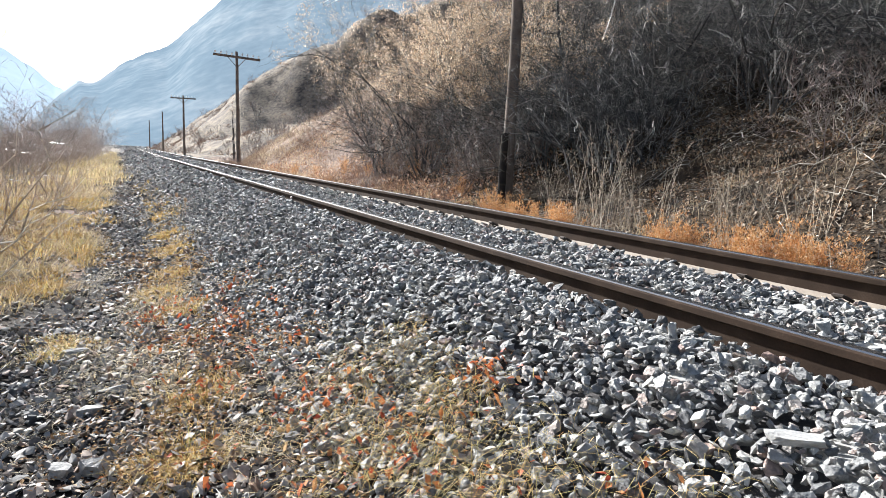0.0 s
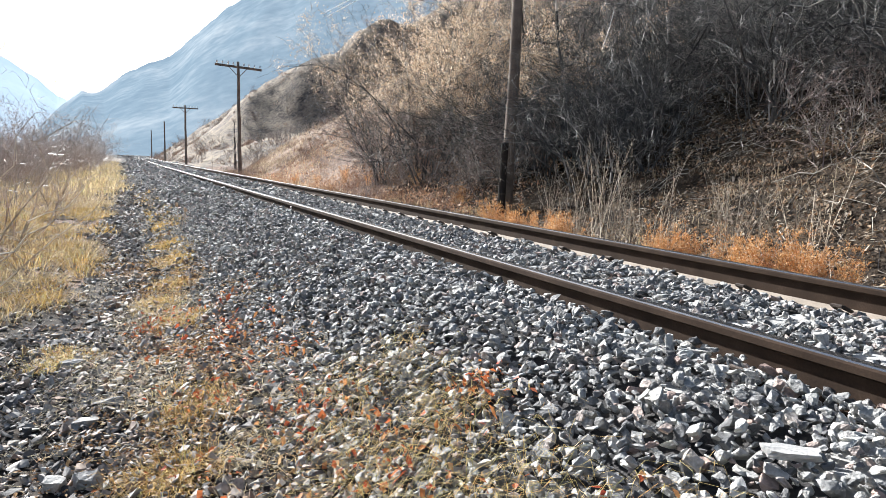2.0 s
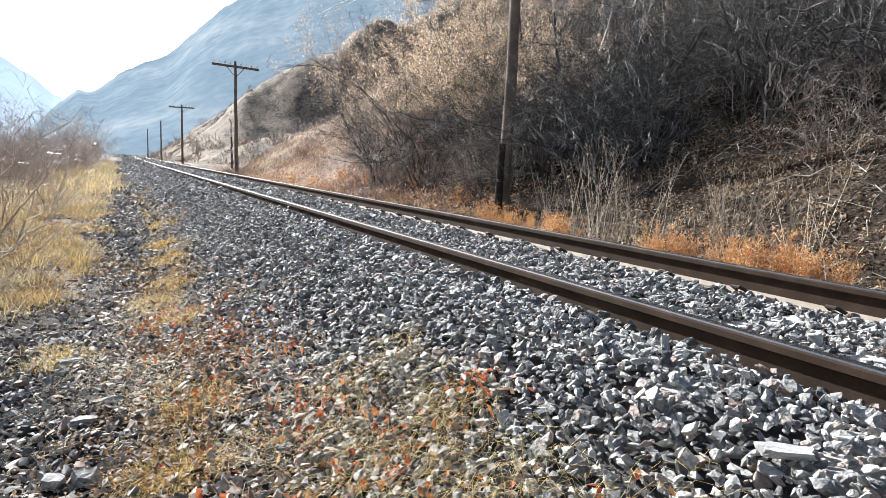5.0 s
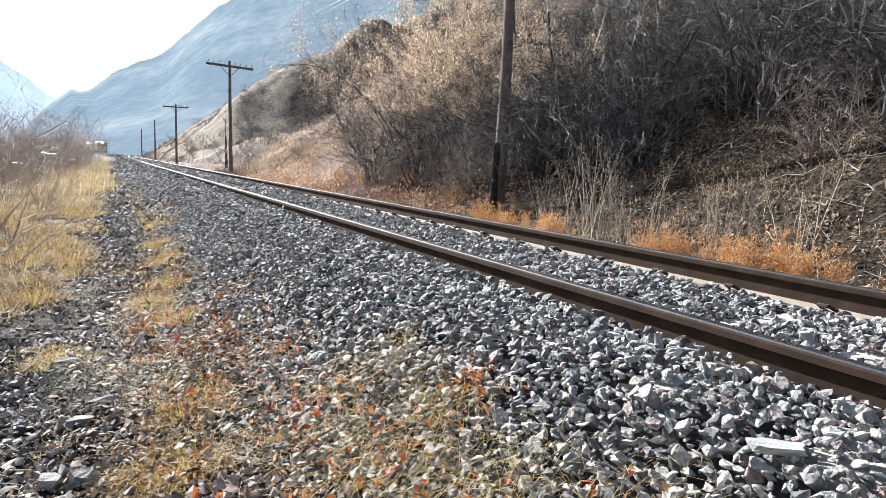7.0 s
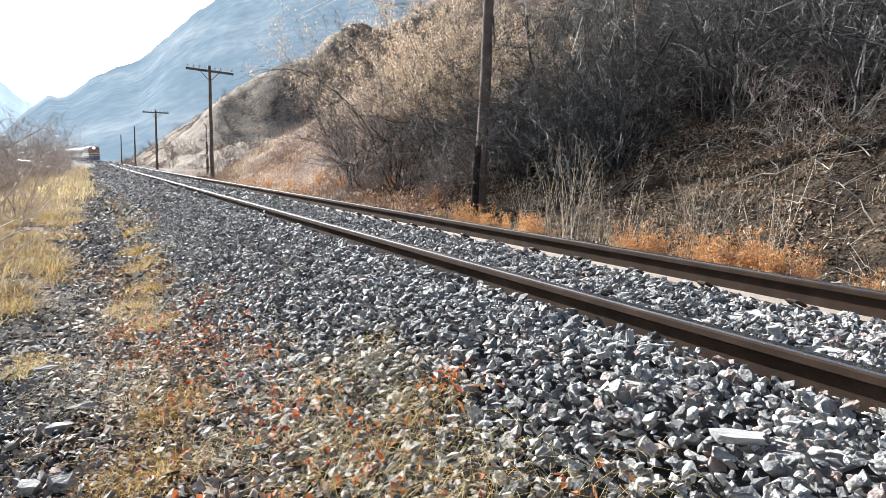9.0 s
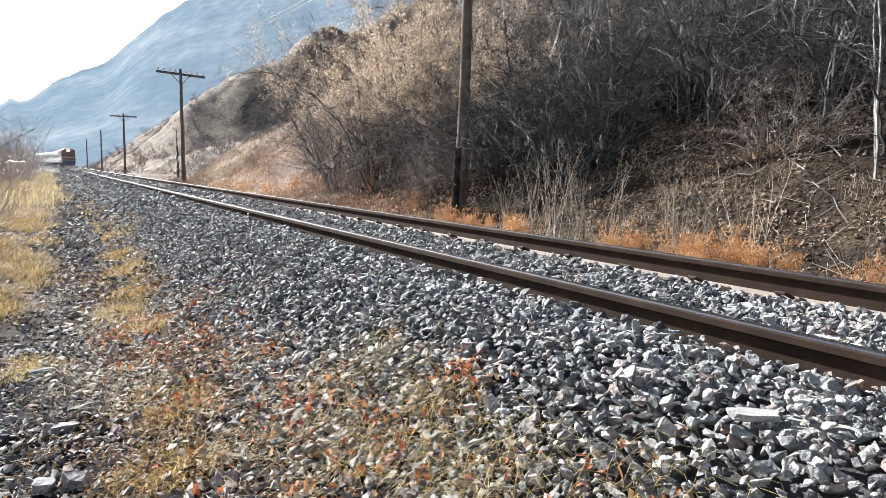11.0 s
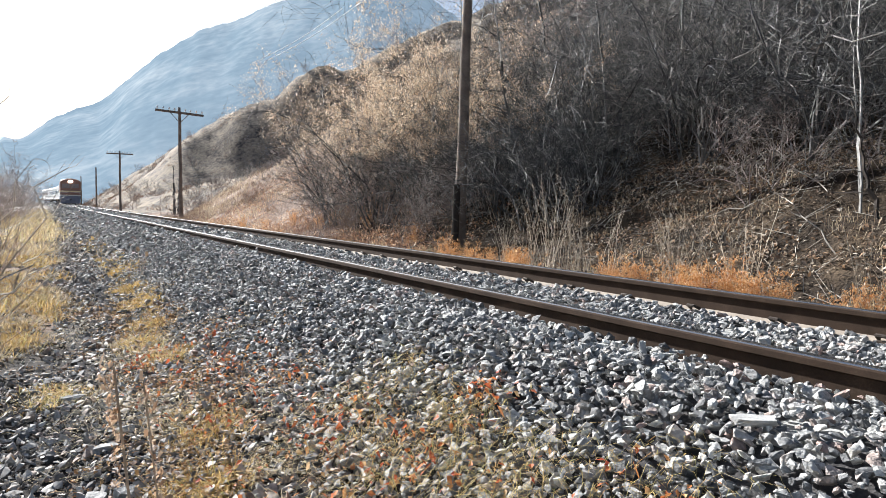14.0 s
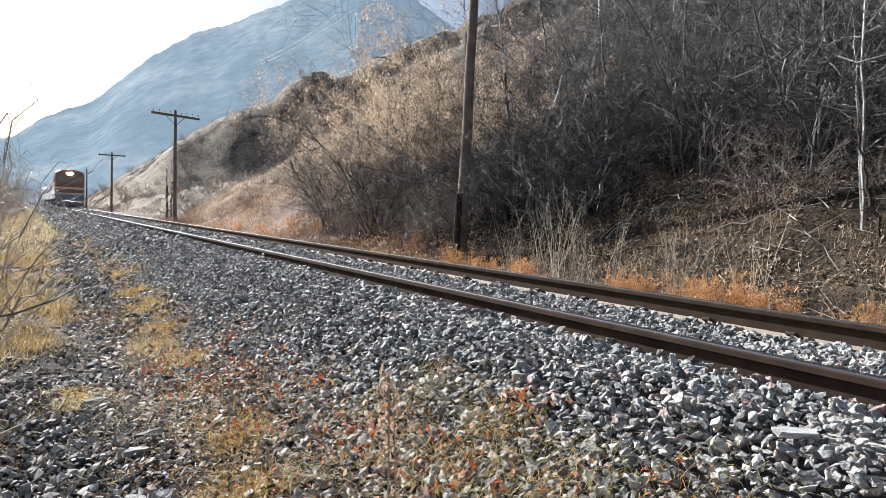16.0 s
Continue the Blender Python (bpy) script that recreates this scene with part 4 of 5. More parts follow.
def build_brush(name, n, per, x0, x1, y0, y1, h, r, mat, label, seed, verge=False):
    """Low leafless brush: clumps of short crooked twigs all over a slope."""
    rng = np.random.default_rng(seed)
    cy = rng.uniform(y0, y1, n)
    cx = toe(cy) + x0 + (x1 - x0) * rng.random(n) ** 1.4
    if verge:
        cx = x0 + (x1 - x0) * rng.random(n)
    keep = waves(cx * 0.5, cy * 0.33 + seed) + rng.normal(0, 0.25, n) > -0.1
    keep &= ~((cy > 90) & (cy < 113) & (cx > toe(cy) + 5)) | (rng.random(n) < 0.2)
    cx, cy = cx[keep], cy[keep]
    n = len(cx)
    big = np.exp(rng.normal(0, 0.4, n))
    k = np.repeat(np.arange(n), per)
    m = len(k)
    spread = (h * 0.55 * big)[k]
    x, y = cx[k] + rng.normal(0, 1, m) * spread, cy[k] + rng.normal(0, 1, m) * spread
    P0 = np.stack([x, y, land(x, y) - 0.02], 1)
    d = np.stack([rng.normal(0, 0.5, m), rng.normal(0, 0.5, m), rng.uniform(0.35, 1.1, m)], 1)
    L = (h * big)[k][:, None] * rng.uniform(0.4, 1.0, (m, 1))
    P1 = P0 + d * L * 0.55
    P2 = P1 + (d + rng.normal(0, 0.45, (m, 3))) * L * 0.4
    P3 = P1 + (d + rng.normal(0, 0.7, (m, 3))) * L * 0.35
    R0 = r * rng.uniform(0.7, 1.3, m)
    V, F = sticks(np.concatenate([P0, P1, P1]), np.concatenate([P1, P2, P3]), np.concatenate([R0, R0 * 0.7, R0 * 0.6]), np.concatenate([R0 * 0.7, R0 * 0, R0 * 0]))
    tagged(linked(name, tri_mesh(name, V, F), mat), label, "brush", kind="stuff")


build_brush("bank_brush", 640, 36, -0.6, 6, 13, 46, 0.3, 0.006, M_RUSTBRUSH, "rusty low brush and dead stems on the bank", 41)
build_brush("bank_bramble", 60, 60, -0.2, 6, 20, 50, 0.6, 0.006, M_REDTWIG, "greyish brown tangle of low brush on the bank", 42)
build_brush("verge_brush", 400, 26, -8, -3.0, 6, 45, 0.32, 0.0032, M_RUSTBRUSH, "brown dead weeds standing in the grass by the path", 44, True)
build_brush("slope_brush", 2000, 16, -0.5, 50, 58, 190, 0.5, 0.02, M_RUSTBRUSH, "sparse low brush dotting the far slope", 43)


def build_weed(name, seed, stalks, height, spread, mat, label, leafy, group):
    rng = np.random.default_rng(seed)
    segs, P = [], []
    for _ in range(stalks):
        a = rng.uniform(0, 6.283)
        p = np.array([math.cos(a), math.sin(a), 0]) * rng.uniform(0, spread)
        d = np.array([rng.normal(0, 0.2), rng.normal(0, 0.2), 1.0])
        h = height * rng.uniform(0.55, 1.1)
        for k in range(4):
            d = d + rng.normal(0, 0.1, 3)
            q = p + d / np.linalg.norm(d) * h / 4
            segs.append((p, q, 0.004 * (1 - 0.2 * k), 0.004 * (0.8 - 0.2 * k)))
            for _ in range(leafy):
                o = p + (q - p) * rng.random()
                e = np.array([rng.normal(0, 1), rng.normal(0, 1), 0.8])
                tip = o + e / np.linalg.norm(e) * rng.uniform(0.02, 0.1)
                segs.append((o, tip, 0.0022, 0.0))
                P += [tip, o + (tip - o) * 0.6]
            p = q
    ob = tagged(new(name), label, "weed", group=group)
    tagged(linked("stalk", stick_mesh("stalk", segs), M_STALK if mat is not M_ORANGE else mat, ob), kind="stuff")
    if P:
        P = np.repeat(np.array(P), 2, axis=0)
        P += rng.normal(0, 0.012, P.shape)
        tagged(linked("foliage", tri_mesh("foliage", *flakes(P, rng.uniform(0.005, 0.0125, len(P)) * (1 if mat is M_ORANGE else 0.5), rng, 0.9)), mat, ob), kind="stuff")
    return ob


orange = [build_weed("orange_weed", 110 + k, 16, 0.7, 0.13, M_ORANGE, "rust-orange dried weed clump beside the rail", 7, "orange weeds along the track") for k in range(3)]
spots = []
for yc, many in ((9.0, 8), (8.4, 6), (7.5, 3), (6.8, 5), (5.5, 6), (4.8, 2), (4.3, 6), (3.9, 5), (3.3, 3)):
    for _ in range(many):
        spots.append((rng.gauss(2.85, 0.22), rng.gauss(yc, 0.16)))
spots += [(rng.uniform(3.5, 5.2), rng.uniform(13.2, 26)) for _ in range(10)]
place(orange, spots, rng, 0.35, 0.85, 0.02)
pale = [build_weed("pale_weed", 120 + k, 9, 1.3, 0.25, M_STALK, "tall pale dried weed stalks with feathery tops", 3, "pale weeds along the track") for k in range(3)]
spots = [(rng.uniform(2.9, 4.4), rng.uniform(2.2, 9.5)) for _ in range(22)]
place(pale, spots, rng, 0.6, 1.15, 0.02)


def reach(base, tip, r, rng, sag, bits=9):
    """A limb from base to tip with side twigs and thorns."""
    base, tip = np.array(base, float), np.array(tip, float)
    out, n, p = [], 9, base
    length = np.linalg.norm(tip - base)
    for k in range(1, n + 1):
        f = k / n
        q = base + (tip - base) * f + np.array([0, 0, sag * math.sin(math.pi * f)]) + rng.normal(0, 0.02, 3) * length * (f < 1)
        ra, rb = r * (1 - 0.75 * (k - 1) / n), r * (1 - 0.75 * k / n)
        out.append((p, q, ra, rb))
        if k > 2:
            for _ in range(max(1, bits // 4)):
                e = (q - p) / np.linalg.norm(q - p) * 0.6 + rng.normal(0, 0.6, 3)
                e /= np.linalg.norm(e)
                m = q
                d = e
                for s in range(3):
                    d = d + rng.normal(0, 0.25, 3)
                    d /= np.linalg.norm(d)
                    w = m + d * length * rng.uniform(0.015, 0.045)
                    out.append((m, w, rb * (0.6 - 0.13 * s), rb * (0.47 - 0.13 * s)))
                    if rng.random() < 0.6:
                        h = rng.normal(0, 1, 3)
                        out.append((w, w + h / np.linalg.norm(h) * length * 0.03, rb * 0.25, rb * 0.1))
                    m = w
        p = q
    return out


def build_leaning_shrub(base, tips, r, seed, label):
    g = np.random.default_rng(seed)
    ob = tagged(new("thorn_shrub"), label, "shrub", group="shrubs beside the path")
    ob.matrix_basis = pose(*base)
    for tip, sag in tips:
        segs = reach((g.normal(0, 0.04), g.normal(0, 0.04), 0), np.array(tip) - np.array(base), r * g.uniform(0.6, 1.1), g, sag)
        # Pale stalk colour on the thorn bark paints these branches as sunlit.
        tagged(linked("branch", stick_mesh("branch", segs), M_STALK, ob), kind="stuff")
    return ob


def build_slim_tree(name, base, top, r, mat, arms, seed, label):
    g = np.random.default_rng(seed)
    ob = tagged(new(name), label, "tree", group="slope trees")
    ob.matrix_basis = pose(*base)
    d = np.array(top) - np.array(base)
    segs, p = [], np.array([0, 0, -0.1])
    for k in range(1, 13):
        q = d * k / 12 + g.normal(0, 0.012 + min(0.012, 0.6 * max(0, r - 0.016)), 3) * (1, 1, 0.3)
        segs.append((p, q, r * (1 - 0.06 * (k - 1)), r * (1 - 0.06 * k)))
        p = q
    tagged(linked("trunk", stick_mesh("trunk", segs), mat, ob), kind="stuff")
    for k in range(arms):
        f = g.uniform(0.15, 0.95)
        a = g.uniform(0, 6.283)
        L = g.uniform(0.4, 1.2) * (1.2 - f * 0.7)
        o = d * f
        tagged(linked("branch", stick_mesh("branch", reach(o, o + np.array([math.cos(a) * L, math.sin(a) * L, g.uniform(-0.1, 0.6) * L]), r * 0.28, g, 0.05, 4)), mat, ob), kind="stuff")
    return ob


def rooted(x, y):
    return (x, y, float(land(x, y)) - 0.03)


build_slim_tree("birch_tree", rooted(5.85, 4.6), (6.05, 4.95, 5.4), 0.021, M_WHITEBARK, 30, 5, "slender birch with white bark and thin side twigs")
build_slim_tree("birch_tree", rooted(6.15, 4.75), (6.5, 5.2, 3.4), 0.016, M_WHITEBARK, 12, 6, "thin young birch with pale bark")
build_slim_tree("dark_sapling", rooted(5.75, 4.35), (5.65, 4.7, 1.9), 0.03, M_TARRED, 3, 8, "short dark dead trunk among the weeds")
build_slim_tree("dead_trunk", rooted(5.7, 52), (5.65, 52, 3.2), 0.12, M_BARK, 2, 12, "dead grey trunk standing on the grassy bank")
build_slim_tree("dead_trunk", rooted(6.1, 53), (6.2, 53, 2.4), 0.1, M_BARK, 2, 13, "broken dead trunk on the grassy bank")
for k, (x, y, h) in enumerate(((5.6, 15.2, 4.6), (5.4, 17.6, 4.2), (6.4, 19.2, 4.4), (6.3, 13.4, 5.0))):
    b0 = rooted(x, y)
    build_slim_tree("dark_sapling", b0, (x - 0.5, y + 0.3, b0[2] + h), 0.035, M_BARK, 22, 30 + k, "dark bare tree with branches radiating over the shrubs")

for k, (x, y, dx, h) in enumerate(((6.1, 11.5, -0.75, 4.6), (8.3, 9.3, 0.2, 5.2), (8.9, 7.6, -0.4, 5.4), (8.1, 6.4, 0.3, 4.8), (9.4, 8.4, 0.1, 5.6), (7.7, 10.6, -0.5, 4.8))):
    b0 = rooted(x, y)
    build_slim_tree("dark_tree", b0, (x + dx, y + 0.3, b0[2] + h), 0.05, M_BARK, 26, 70 + k, "dark crooked leafless tree rising from the thicket")

build_leaning_shrub((-3.3, 5.7, -0.85), [((-2.40, 6.0, 0.80), -0.05), ((-2.62, 5.95, 0.85), 0.0), ((-2.85, 5.9, 1.15), 0.05), ((-2.35, 6.1, 0.33), 0.12), ((-2.2, 6.2, 0.28), 0.1), ((-2.75, 5.7, 1.25), 0.1), ((-3.2, 5.9, 1.5), 0.0), ((-2.5, 5.6, 0.1), 0.2), ((-2.95, 6.4, 1.0), 0.1)], 0.013, 7, "grey thorny bare shrub leaning over the path")
near_shrub = build_leaning_shrub((-3.6, 2.45, -0.85), [((-3.25, 2.5, 0.16), 0.05), ((-3.2, 2.5, 0.0), 0.05), ((-2.85, 2.5, 0.8), 0.1), ((-3.0, 2.6, 0.95), 0.1), ((-2.78, 2.3, 0.02), 0.2)], 0.007, 9, "thin thorny bare shrub with arching twigs near the path")
for k, (p0, p1, r) in enumerate((((-3.25, 2.5, 0.16), (-2.60, 2.5, 0.37), 0.0068), ((-3.2, 2.5, 0.0), (-2.72, 2.53, 0.66), 0.0045), ((-3.1, 2.52, 0.28), (-2.78, 2.5, 0.44), 0.0022), ((-3.2, 2.5, 0.1), (-2.66, 2.6, 0.5), 0.0022))):
    g = np.random.default_rng(60 + k)
    origin = np.array((-3.6, 2.45, -0.85))
    tagged(linked("branch", stick_mesh("branch", reach(np.array(p0) - origin, np.array(p1) - origin, r, g, -0.03, 6)), M_GREYBARK, near_shrub), kind="stuff")


def build_stalk(base, top, r, head, seed, label):
    g = np.random.default_rng(seed)
    ob = tagged(new("dry_stalk"), label, "weed", group="dry stalks by the path")
    ob.matrix_basis = pose(*base)
    d = np.array(top) - np.array(base)
    segs, p = [], np.zeros(3)
    for k in range(1, 9):
        q = d * k / 8 + g.normal(0, 0.004, 3)
        segs.append((p, q, r * (1 - 0.07 * k), r * (1 - 0.07 * (k + 1))))
        p = q
    tagged(linked("stem", stick_mesh("stem", segs), M_STALK, ob), kind="stuff")
    n = 110
    f = 1 - np.abs(g.normal(0, head, n))
    P = d[None] * f[:, None] + g.normal(0, 0.0035, (n, 3))
    tagged(linked("seed_head", tri_mesh("seed_head", *flakes(P, g.uniform(0.0014, 0.0036, n), g, 1.0)), M_SEEDHEAD, ob, "feathery tan seed head"), kind="stuff")
    return ob


build_stalk((-2.40, 1.05, -0.78), (-2.535, 0.86, 0.425), 0.003, 0.05, 3, "tall dried flower stalk with a feathery brown head")
build_stalk((-2.38, 1.08, -0.78), (-2.50, 0.90, 0.40), 0.0022, 0.09, 4, "shorter dried stalk with loose withered seed heads")


def build_teasel(x, y, h):
    ob = tagged(new("teasel"), "dead teasel with two dark spiny heads on the ballast", "weed", group="dry stalks by the path")
    ob.matrix_basis = pose(x, y, float(land(x, y)))
    for dx, hh in ((-0.05, h), (0.07, h * 0.82)):
        bm = bmesh.new()
        tube(bm, (0, 0, 0), (dx, 0, hh), 0.005, 0.004, 5)
        part("stem", bm, M_STALK, ob)
        bm = bmesh.new()
        bmesh.ops.create_icosphere(bm, subdivisions=2, radius=0.022, matrix=Matrix.Translation((dx, 0, hh)) @ Matrix.Diagonal((1, 1, 1.4, 1)))
        g = random.Random(2)
        for v in list(bm.verts):
            v.co += (v.co - Vector((dx, 0, hh))) * g.uniform(-0.1, 0.35)
        part("head", bm, M_SEEDHEAD, ob, "spiny brown seed head")


build_teasel(-1.3, 11.2, 0.42)


def build_boulder(name, x, y, z, sx, sy, sz, turn, mat, label, seed):
    """A broken block: a hull of few points, its edges chipped."""
    g = random.Random(seed * 7 + 3)
    bm = bmesh.new()
    for _ in range(16):
        v = Vector((g.uniform(-1, 1), g.uniform(-1, 1), g.choice((-1, 1)) * g.uniform(0.6, 1)))
        bm.verts.new(v)
    bmesh.ops.convex_hull(bm, input=bm.verts)
    bmesh.ops.delete(bm, geom=[v for v in bm.verts if not v.link_faces], context="VERTS")
    bmesh.ops.subdivide_edges(bm, edges=bm.edges, cuts=2, use_grid_fill=True)
    bmesh.ops.triangulate(bm, faces=bm.faces)
    for v in bm.verts:
        v.co += Vector((g.gauss(0, 1), g.gauss(0, 1), g.gauss(0, 1))) * 0.03 + v.co * 0.12 * noise.noise(v.co * 1.7 + Vector((seed, 0, 0)))
        v.co = Vector((v.co.x * sx, v.co.y * sy, v.co.z * sz))
    ob = part(name, bm, mat)
    ob.matrix_basis = pose(x, y, z, g.uniform(-8, 8), g.uniform(-8, 8), turn)
    return tagged(ob, label, "stone", group="larger stones beside the track")


M_BOULDER = noise_mat("grey_field_stone", [(0.3, (0.17, 0.165, 0.158)), (0.5, (0.28, 0.27, 0.255)), (0.7, (0.42, 0.405, 0.38))], 16, 110, 0.85, 0.6)
M_WHITE = noise_mat("pale_limestone", [(0.3, (0.26, 0.255, 0.245)), (0.5, (0.38, 0.37, 0.35)), (0.7, (0.5, 0.49, 0.46))], 18, 120, 0.85, 0.35)
build_boulder("boulder", -2.27, 3.5, -0.755, 0.065, 0.05, 0.035, 20, M_BOULDER, "rounded grey field stone on the path", 1)
build_boulder("boulder", -2.39, 3.52, -0.76, 0.05, 0.045, 0.03, -15, M_BOULDER, "small rounded grey stone on the path", 2)
build_boulder("boulder", -2.32, 4.2, -0.765, 0.075, 0.05, 0.02, 10, M_BOULDER, "flat broken grey slate on the path", 3)
build_boulder("boulder", -2.2, 4.45, -0.755, 0.07, 0.045, 0.018, -20, M_BOULDER, "flat pale slate chip beside the path", 4)
build_boulder("boulder", -2.42, 5.3, -0.76, 0.08, 0.05, 0.024, 30, M_BOULDER, "pale flat stone in the grass", 5)
build_boulder("boulder", -0.53, 1.64, -0.15, 0.078, 0.03, 0.016, -50, M_WHITE, "large flat pale stone slab on the ballast", 7)
build_boulder("boulder", -0.13, 2.47, -0.12, 0.035, 0.03, 0.06, 15, M_WHITE, "upright white stone leaning against the rail", 8)
build_boulder("boulder", -0.1, 2.38, -0.13, 0.075, 0.03, 0.025, -30, M_WHITE, "long white stone chip beside the rail", 9)
build_boulder("boulder", 0.62, 2.35, -0.12, 0.038, 0.034, 0.03, 40, M_WHITE, "pale block of stone between the rails", 10)


def build_fallen_branch(p0, p1, r, seed, label):
    g = np.random.default_rng(seed)
    ob = tagged(new("fallen_branch"), label, "branch", group="fallen branches on the slope")
    ob.matrix_basis = pose(*p0)
    tagged(linked("wood", stick_mesh("wood", reach((0, 0, 0), np.array(p1) - np.array(p0), r, g, 0.03, 4)), M_PALEBARK, ob), kind="stuff")


for k, (x, y, dx, dy, dz) in enumerate(((7.8, 8.0, -0.1, -2.2, 0.0), (6.2, 5.2, 0.5, 1.3, 0.5), (5.6, 6.6, 0.3, -1.6, 0.25), (6.6, 8.3, -0.6, -1.5, 0.15), (5.0, 4.4, 0.2, 1.1, 0.75), (6.8, 6.3, -0.9, 0.9, -0.1), (5.4, 8.4, 0.8, -1.0, 0.3))):
    z = float(land(x, y)) + 0.05
    build_fallen_branch((x, y, z), (x + dx, y + dy, float(land(x + dx, y + dy)) + 0.1 + dz), 0.011, 50 + k, "pale fallen branch lying on the leafy slope")

bm = bmesh.new()
bmesh.ops.create_grid(bm, x_segments=2, y_segments=5, size=1.0)
for v in bm.verts:
    v.co = Vector((v.co.x * 0.035, 0.03 * math.cos(v.co.x * 2) + 0.02 * math.sin(v.co.y * 3), v.co.y * 0.11 + 0.02 * v.co.x))
scrap = part("torn_scrap", bm, M_WHITE)
scrap.modifiers.new("thick", "SOLIDIFY").thickness = 0.003
scrap.matrix_basis = pose(7.1, 10.2, 2.3, 0, 20, 30)
tagged(scrap, "torn white scrap caught in the bare twigs", "scrap")


def build_leaves():
    rng = np.random.default_rng(31)
    x, y, _ = tufts(rng, 55, 11, -2.0, -1.2, 2.4, 6.5, 0.1)
    x2, y2, _ = tufts(rng, 36, 10, -1.5, -0.8, 1.5, 3.5, 0.07)
    x, y = np.concatenate([x, x2]), np.concatenate([y, y2])
    n = len(x)
    V, F = flakes(np.stack([x, y, land(x, y) + 0.04], 1), rng.uniform(0.008, 0.021, n), rng, 0.7)
    tagged(linked("red_leaves", tri_mesh("red_leaves", V, F), M_REDLEAF), "small red and orange fallen leaves among the stones", "leaves", kind="stuff")
    n = 16000
    x, y = rng.normal(-1.8, 0.4, n), rng.uniform(1.8, 9.5, n)
    keep = waves(x * 3.7 + 4, y * 3.3) + rng.normal(0, 0.12, n) > 0.1
    x, y = x[keep], y[keep]
    n = len(x)
    V, F = flakes(np.stack([x, y, land(x, y) + 0.025], 1), rng.uniform(0.005, 0.016, n), rng, 0.4)
    tagged(linked("path_litter", tri_mesh("path_litter", V, F), M_PATHLEAF), "crumbled orange and brown leaves on the path", "leaves", kind="stuff")
    n = 24000
    x, y = 2.9 + 9 * rng.random(n) ** 1.3, rng.uniform(1, 20, n)
    V, F = flakes(np.stack([x, y, land(x, y) + 0.02], 1), rng.uniform(0.015, 0.04, n), rng, 0.5)
    tagged(linked("leaf_litter", tri_mesh("leaf_litter", V, F), M_DRYLEAF), "brown leaf litter covering the slope", "leaves", kind="stuff")
    n = 15000
    x, y = 3.3 + 4.4 * rng.random(n) ** 0.8, rng.uniform(1.5, 9.5, n)
    keep = waves(x * 2.2, y * 2.2) + rng.normal(0, 0.2, n) > 0.0
    x, y = x[keep], y[keep]
    V, F = flakes(np.stack([x, y, land(x, y) + 0.025], 1), rng.uniform(0.012, 0.034, len(x)), rng, 0.6)
    tagged(linked("slope_litter", tri_mesh("slope_litter", V, F), M_SLOPELEAF), "drifts of pale and rusty leaves on the slope", "leaves", kind="stuff")
    n = 30000
    y = rng.uniform(11.5, 32, n)
    x = toe(y) - 0.7 + 4.5 * rng.random(n) ** 1.5
    keep = waves(x * 1.4 + 5, y * 1.1) + rng.normal(0, 0.22, n) > 0.02
    x, y = x[keep], y[keep]
    V, F = flakes(np.stack([x, y, land(x, y) + rng.uniform(0.02, 0.45, len(x)) * rng.random(len(x))], 1), rng.uniform(0.012, 0.034, len(x)), rng, 0.8)
    tagged(linked("bank_leaves", tri_mesh("bank_leaves", V, F), M_RUSTLEAF), "rusty withered leaves over the brambles of the bank", "leaves", kind="stuff")
    x, y, _ = tufts(rng, 60, 30, 3.8, 7.6, 1.8, 10, 0.14)
    grass_patch("slope_grass", x, y, rng.uniform(0.08, 0.3, len(x)), np.full(len(x), 0.003), M_BANKGRASS, "thin tufts of dry grass on the slope", rng, 0.6, 0.8)
    n = 4200
    x, y = rng.uniform(3.2, 10, n), rng.uniform(1, 16, n)
    x[:1500], y[:1500] = rng.uniform(-3.3, -1.2, 1500), rng.uniform(2, 7, 1500)
    L = np.where(np.arange(n) < 1500, rng.uniform(0.03, 0.12, n), rng.uniform(0.08, 0.5, n))
    a = rng.uniform(0, 6.283, n)
    P0 = np.stack([x, y, land(x, y) + 0.015], 1)
    x1, y1 = x + L * np.cos(a), y + L * np.sin(a)
    P1 = np.stack([x1, y1, land(x1, y1) + rng.uniform(0.0, 0.3, n) * L], 1)
    r = np.where(np.arange(n) < 1500, 0.0014, rng.uniform(0.002, 0.006, n))
    tagged(linked("fallen_twigs", tri_mesh("fallen_twigs", *sticks(P0, P1, r, r * 0.5)), M_PALEBARK), "pale broken twigs lying on the ground", "twigs", kind="stuff")


build_leaves()


# ---- power line on the mountain ----
# Near-white colour and extra thickness stand in for sun glinting on the wires.
M_CABLE = plain_mat("glint_white_cable", (0.88, 0.89, 0.9), 0.4, 0.0)


def on_mountain(az, el):
    """A point of the sight line at that bearing and height, just before the slope."""
    r = 395.0
    return (-2.2 + r * math.sin(radians(az)), r * math.cos(radians(az)), 0.6 + r * math.tan(radians(el)))


